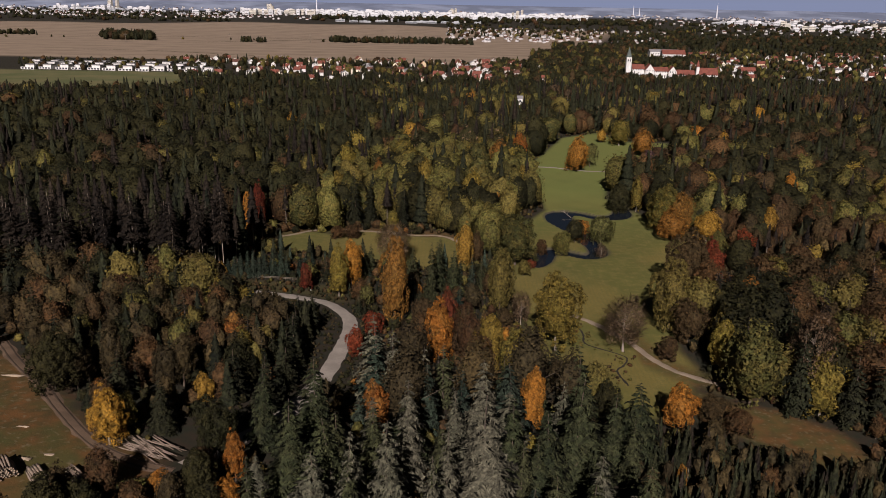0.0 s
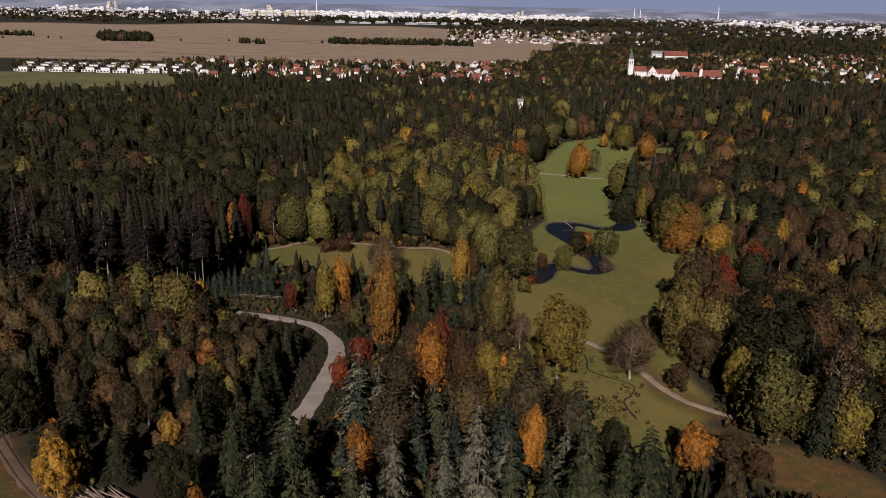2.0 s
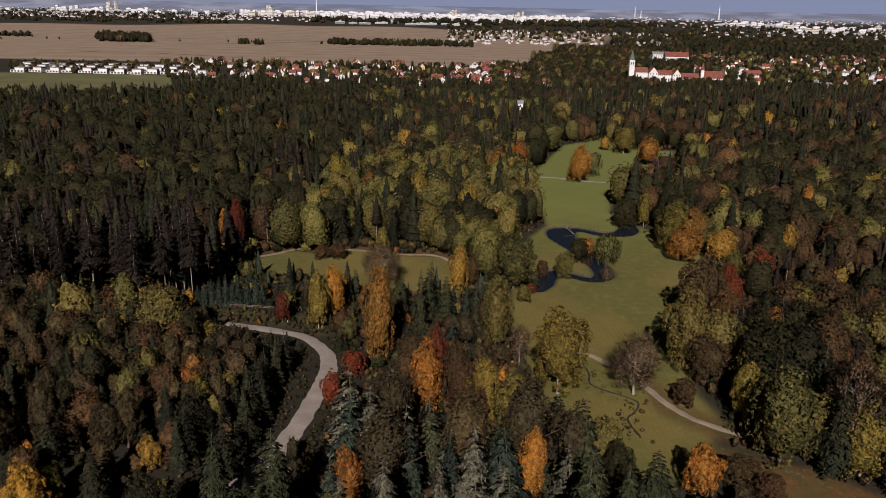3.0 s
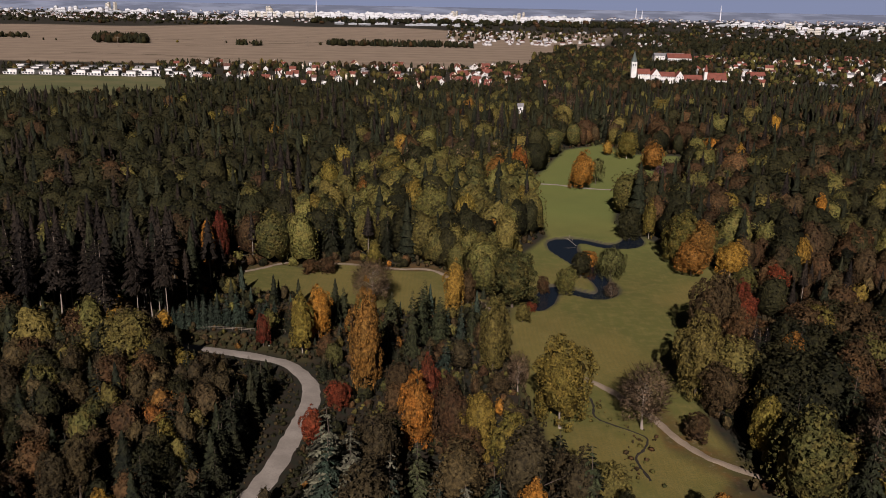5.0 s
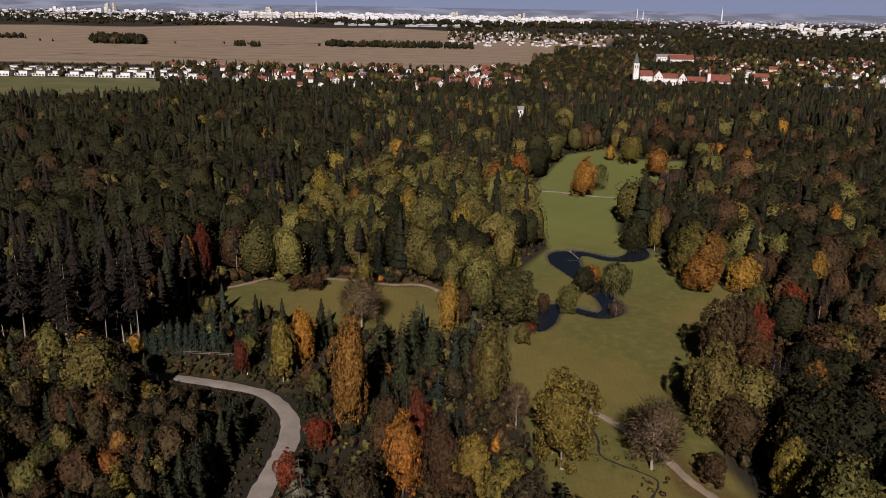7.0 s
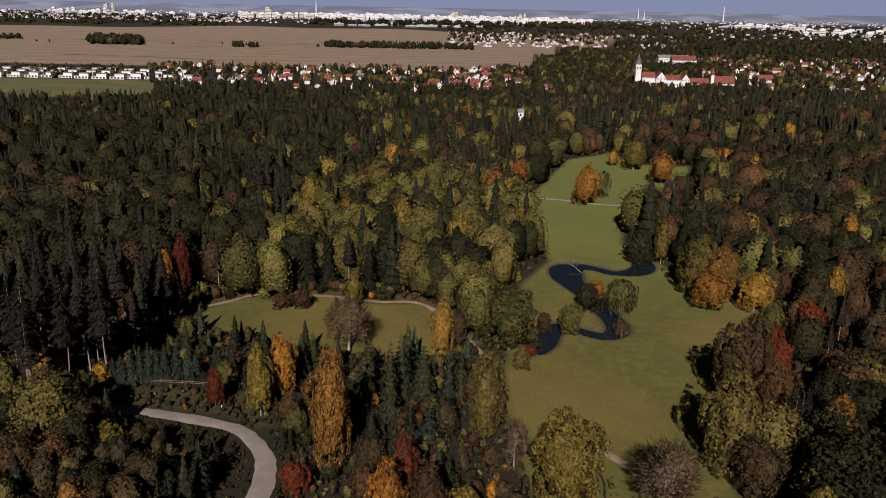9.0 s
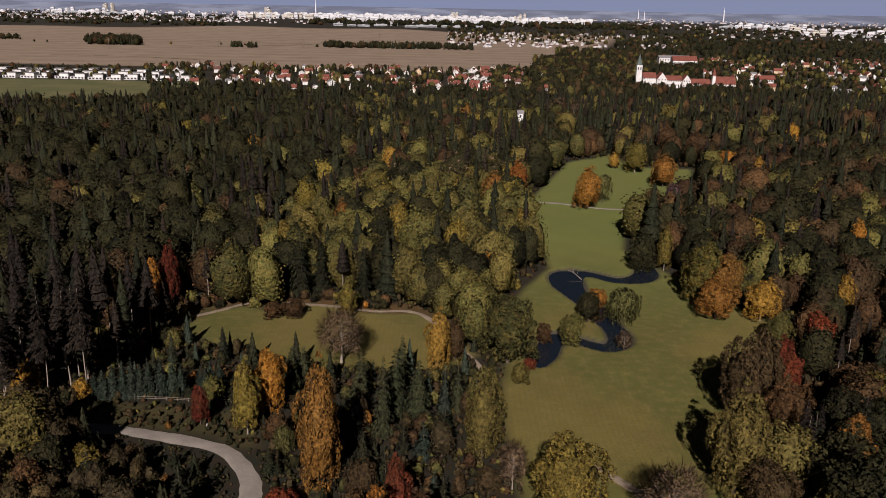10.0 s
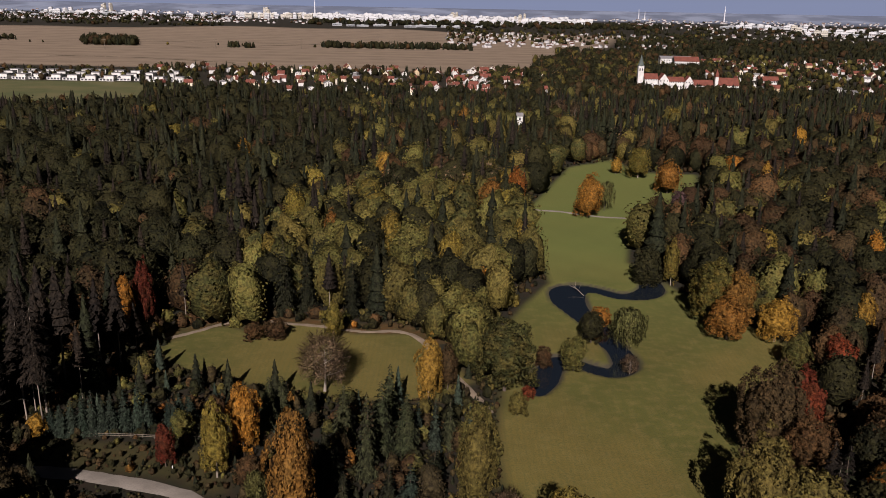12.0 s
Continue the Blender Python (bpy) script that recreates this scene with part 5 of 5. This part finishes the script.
manor("manor_house", 435, 1213, 21, 11, 8, 5, PLASTER[0], TILES[0], "white manor house with a red hipped roof", 2, 9, 4)
manor("storehouse", 408, 1586, 54, 18, 14, 4, PLASTER[0], TILES[2], "long white storehouse behind the castle", 2, 12)
manor("storehouse", 400, 1490, 40, 18, 15, 7, PLASTER[0], TILES[0], "long building with a red roof behind the castle", 2, 12)
manor("white_house", 463, 1045, 13, 10, 9.5, 2, PLASTER[0], TILES[2], "white three-storey house at the edge of the wood", 3, 6)
manor("summer_house", 69, 765, 4.5, 4.5, 11.5, 2, PLASTER[0], TILES[2], "small white tower among the trees", 2, 1)


# ------------------------------------------------------------------ the city on the skyline
def tower_block(w, d, h, wall, label):
    root = tagged(new("apartment_block"), label, "apartment block", "housing estate on the skyline")
    bm = box(bmesh.new(), -w / 2, -d / 2, 0, w / 2, d / 2, h)
    box(bm, -w * 0.15, -d * 0.3, h, w * 0.12, d * 0.3, h + 1.6)
    part("wall", bm, wall, root)
    for fl in range(int(h // 6)):
        part("window_band", box(bmesh.new(), -w / 2 + 1, -d / 2 - 0.25, 3.0 + fl * 6, w / 2 - 1, -d / 2 + 0.2, 4.4 + fl * 6), GLASS, root)
    return root


BLOCKS = {}


def put_block(kind, u, d, rng):
    sizes = [(30, 10, 17, 0, "white panel apartment block in a row"), (34, 10, 20, 1, "cream panel apartment block"), (14, 12, 26, 0, "white high-rise apartment tower"), (20, 10, 23, 0, "high white apartment block"), (46, 10, 8, 2, "long grey-white panel block"), (13, 13, 38, 1, "slim cream high-rise tower")]
    w, dd, h, mat, label = sizes[kind]
    x, y = bearing(u, d)
    m = Matrix.LocRotScale((x, y, ground_z(x, y) - 0.5), Euler((0, 0, rng.uniform(-0.5, 0.5))), (rng.uniform(0.6, 1.0), 1, rng.uniform(0.75, 1.15)))
    if kind not in BLOCKS:
        BLOCKS[kind] = tower_block(w, dd, h, CONCRETE[mat], label)
        BLOCKS[kind].matrix_basis = m
    else:
        proto = BLOCKS[kind]
        keep = proto.matrix_basis.copy()
        proto.scale = (1, 1, 1)
        copy_thing(proto, m)
        proto.matrix_basis = keep


rng = random.Random(41)
ESTATE = [
    # count, from, to (sideways per metre ahead), nearest, farthest, kinds
    (26, -0.243, -0.196, 3700, 3850, (1, 3, 3)),
    (3, -0.213, -0.205, 3850, 3900, (5,)),
    (16, -0.190, -0.155, 3750, 3900, (1, 3)),
    (62, -0.155, -0.035, 3700, 3950, (0, 3, 0)),
    (92, -0.028, 0.166, 3600, 3850, (0, 3, 0, 3)),
    (5, 0.000, 0.012, 3800, 3900, (5, 2)),
    (3, 0.078, 0.090, 3700, 3750, (5,)),
    (60, -0.200, 0.140, 3950, 4150, (0, 0, 4)),
    (14, -0.13, 0.05, 3180, 3300, (4,)),
    (30, -0.470, -0.350, 3800, 4100, (0, 3, 4)),
    (4, -0.40, -0.385, 4150, 4200, (5,)),
    (24, -0.56, -0.25, 3600, 4000, (4, 0)),
    (26, 0.320, 0.420, 3500, 3700, (0, 4, 3)),
    (34, 0.400, 0.56, 3050, 3450, (4, 0, 1)),
]
for count, u0, u1, d0, d1, kinds in ESTATE:
    for i in range(count):
        put_block(rng.choice(kinds), u0 + (u1 - u0) * (i + rng.random()) / count, rng.uniform(d0, d1), rng)


def mast(u, d, h, r, label):
    x, y = bearing(u, d)
    root = tagged(new("transmission_tower"), label, "tower")
    bm = bmesh.new()
    bmesh.ops.create_cone(bm, segments=8, radius1=r, radius2=r * 0.55, depth=h, cap_ends=True)
    bmesh.ops.translate(bm, verts=bm.verts, vec=(0, 0, h / 2))
    part("shaft", bm, STEEL, root)
    bm = bmesh.new()
    bmesh.ops.create_cone(bm, segments=8, radius1=r * 0.4, radius2=r * 0.15, depth=h * 0.25, cap_ends=True)
    bmesh.ops.translate(bm, verts=bm.verts, vec=(0, 0, h * 1.125))
    part("antenna", bm, STEEL, root)
    root.location = (x, y, ground_z(x, y))


backdrop_m = bpy.data.materials.new("pale_horizon_sky")
backdrop_m.use_nodes = True
bn = backdrop_m.node_tree
glow = bn.nodes.new("ShaderNodeEmission")
glow.inputs[0].default_value = (0.30, 0.36, 0.52, 1)
glow.inputs[1].default_value = 1.0
bn.links.new(glow.outputs[0], bn.nodes["Material Output"].inputs[0])
bm = box(bmesh.new(), -3400, 5010, -40, 3400, 5030, 420)
tagged(new("backdrop", bm_mesh("backdrop", bm, backdrop_m)), "pale blue hazy sky above the horizon", "sky", kind="structure")

mast(-0.153, 4450, 60, 4, "slender pale transmission tower on the skyline")
mast(0.320, 4300, 62, 4, "tall pale chimney on the skyline")
mast(0.221, 4450, 45, 3, "thin pale chimney on the skyline")
mast(0.228, 4450, 36, 3, "thin pale chimney on the skyline")


# ------------------------------------------------------------------ the logging yard and small things
WOOD = bark("weathered_timber", (0.27, 0.205, 0.15), (0.14, 0.105, 0.08))
CUT = plain("cut_log_end", (0.34, 0.26, 0.18), 0.85, 0.4, 6.0)
GREY_WOOD = bark("grey_timber", (0.17, 0.14, 0.105), (0.10, 0.082, 0.062))


def log_mesh(length, r0, r1, seed):
    """A felled trunk along x with a slight bow and pale sawn ends."""
    rng = np.random.RandomState(seed)
    n, bits = 8, 4
    v, f, idx = [], [], []
    for i in range(bits + 1):
        t = i / bits
        r = r0 + (r1 - r0) * t
        off = math.sin(math.pi * t) * length * 0.012 * rng.uniform(-1, 1)
        for k in range(n):
            a = 6.283 * k / n
            v.append(((t - 0.5) * length, off + math.cos(a) * r * rng.uniform(0.93, 1.07), r0 + math.sin(a) * r * rng.uniform(0.93, 1.07)))
    for i in range(bits):
        for k in range(n):
            a, b = i * n + k, i * n + (k + 1) % n
            f += [(a, b, b + n), (a, b + n, a + n)]
            idx += [0, 0]
    for ring in (0, bits * n):
        c = len(v)
        v.append(tuple(np.mean(v[ring:ring + n], 0)))
        for k in range(n):
            f.append((c, ring + (k + 1) % n, ring + k))
            idx.append(1)
    return tri_mesh("log", np.array(v), np.array(f), [WOOD, CUT], idx)


LOGS = [log_mesh(5.0, 0.24, 0.18, 1), log_mesh(5.2, 0.20, 0.15, 2), log_mesh(4.8, 0.27, 0.21, 3)]
POLES = [log_mesh(8.5, 0.16, 0.08, 4), log_mesh(7.0, 0.14, 0.08, 5), log_mesh(9.5, 0.18, 0.09, 6)]


def log_pile(x, y, turn, across, high, label, seed):
    root = tagged(new("log_pile"), label, "log pile", "stacked timber in the logging yard")
    rng = random.Random(seed)
    for row in range(high):
        for k in range(across - row):
            ob = part("log", rng.choice(LOGS), None, root)
            ob.matrix_basis = pose(rng.uniform(-0.35, 0.35), (k - (across - row) / 2) * 0.48 + rng.uniform(-0.04, 0.04), row * 0.40, 0, 0, rng.uniform(-2.5, 2.5))
    root.matrix_basis = pose(x, y, ground_z(x, y) - 0.05, 0, 0, turn)


log_pile(-77.5, 117.5, -52, 16, 5, "large stack of cut logs beside the muddy yard", 1)
log_pile(-70.5, 118.8, -50, 6, 3, "small stack of pale peeled logs", 2)
log_pile(-64.5, 119.8, -40, 7, 4, "stack of short dark logs by the track", 3)
log_pile(-59.5, 117.5, 32, 6, 3, "low stack of long grey logs", 4)


def scattered_poles():
    root = tagged(new("felled_poles"), "loose heap of thin pale felled trunks beside the yellow maple", "felled trunks")
    rng = random.Random(9)
    for i in range(34):
        ob = part("trunk", rng.choice(POLES), None, root)
        ob.matrix_basis = pose(rng.uniform(-4.2, 4.2), rng.uniform(-2.6, 2.6), rng.uniform(0.0, 0.7), 0, rng.uniform(-3, 3), -32 + rng.uniform(-16, 16))
    root.location = (-56.5, 132.2, ground_z(-56.5, 132.2))


scattered_poles()


def debris(x, y, rx, ry, h, seed, label):
    """A low heap of bark and chips."""
    rng = np.random.RandomState(seed)
    n, rings = 14, 4
    v, f = [(0, 0, h)], []
    for r in range(1, rings + 1):
        for k in range(n):
            a = 6.283 * k / n
            q = r / rings * rng.uniform(0.45, 1.3)
            v.append((math.cos(a) * rx * q, math.sin(a) * ry * q, h * (1 - (r / rings) ** 1.5) * rng.uniform(0.6, 1.2) - 0.05 * (r == rings)))
    for k in range(n):
        f.append((0, 1 + k, 1 + (k + 1) % n))
    for r in range(rings - 1):
        for k in range(n):
            a, b = 1 + r * n + k, 1 + r * n + (k + 1) % n
            f += [(a, a + n, b + n), (a, b + n, b)]
    ob = tagged(new("bark_heap", tri_mesh("bark_heap", np.array(v), np.array(f), [CUT])), label, "heap")
    ob.location = (x, y, ground_z(x, y))


debris(-75.2, 123.6, 1.7, 0.8, 0.35, 1, "pale heap of bark and wood chips on the mud")
debris(-72.0, 125.8, 1.3, 0.5, 0.25, 2, "small pale heap of wood chips")
debris(-94.5, 157.0, 3.2, 0.7, 0.3, 3, "long pale heap of cut branches")
debris(-81.0, 134.6, 1.6, 0.4, 0.2, 4, "thin strip of pale wood chips")


def fence(x0, y0, x1, y1, gap, label):
    root = tagged(new("fence"), label, "fence")
    n = int(math.hypot(x1 - x0, y1 - y0) / gap)
    post = bm_mesh("post", box(bmesh.new(), -0.06, -0.06, -0.3, 0.06, 0.06, 1.0), GREY_WOOD)
    turn = math.atan2(y1 - y0, x1 - x0)
    rail = bm_mesh("rail", box(bmesh.new(), 0, -0.04, -0.06, gap, 0.04, 0.06), GREY_WOOD)
    for i in range(n + 1):
        x, y = x0 + (x1 - x0) * i / n, y0 + (y1 - y0) * i / n
        z = ground_z(x, y)
        part("post", post, None, root).location = (x, y, z)
        if i < n:
            x2, y2 = x0 + (x1 - x0) * (i + 1) / n, y0 + (y1 - y0) * (i + 1) / n
            for h in (0.45, 0.85):
                ob = part("rail", rail, None, root)
                ob.location, ob.rotation_euler = (x, y, z + h), (0, -math.atan2(ground_z(x2, y2) - z, gap), turn)


fence(-70, 252.6, -41, 255.4, 2.4, "low grey wooden fence in front of young spruces")
for px, py in ((-45.2, 241.6), (-42.7, 241.4)):
    bm = box(bmesh.new(), -0.09, -0.09, -0.2, 0.09, 0.09, 1.0)
    bmesh.ops.bevel(bm, geom=bm.edges[:], offset=0.03, segments=1, affect="EDGES")
    tagged(new("marker_post", bm_mesh("marker_post", bm, PLASTER[0])), "short white marker post beside the gravel road", "post").location = (px, py, ground_z(px, py))


DITCH_MUD = gravel("ditch_mud", (0.030, 0.024, 0.016), (0.018, 0.015, 0.011))
ribbon("ditch", DITCH, 0.5, 0.13, DITCH_MUD, "narrow dark winding ditch in the lawn", "ditch", 0.18)


def fallen_branch():
    root = tagged(new("fallen_branch"), "pale bare branch lying over the pond bank", "branch")
    bm = bmesh.new()

    def stick(a, b, r):
        a, b = Vector(a), Vector(b)
        m = Matrix.Translation((a + b) / 2) @ (b - a).to_track_quat("Z", "Y").to_matrix().to_4x4()
        bmesh.ops.create_cone(bm, segments=6, radius1=r, radius2=r * 0.4, depth=(b - a).length, cap_ends=True, matrix=m)

    stick((0, 0, 0), (-3, 6, 1.6), 0.16)
    for k, (dx, dy, dz) in enumerate(((-2.0, 3.0, 1.4), (1.2, 3.4, 0.8), (-2.6, 1.6, 0.9), (0.6, 3.0, 1.6))):
        t = 0.35 + 0.15 * k
        stick((-3 * t, 6 * t, 1.6 * t), (-3 * t + dx, 6 * t + dy, 1.6 * t + dz), 0.08)
    part("bough", bm, PALE_BARK, root)
    root.location = (58.2, 365.5, -0.2)


fallen_branch()


def power_pole(u, d):
    x, y = bearing(u, d)
    root = tagged(new("power_pole"), "thin grey power pole standing in the stubble field", "pole", "power line across the field")
    bm = bmesh.new()
    bmesh.ops.create_cone(bm, segments=6, radius1=0.5, radius2=0.3, depth=22, cap_ends=True)
    bmesh.ops.translate(bm, verts=bm.verts, vec=(0, 0, 11))
    part("pole", bm, GREY_WOOD, root)
    part("crossarm", box(bmesh.new(), -4, -0.2, 18.5, 4, 0.2, 19.0), GREY_WOOD, root)
    root.location = (x, y, ground_z(x, y))


for u, d in ((-0.40, 1700), (-0.27, 1780), (-0.17, 1860), (-0.08, 2300)):
    power_pole(u, d)
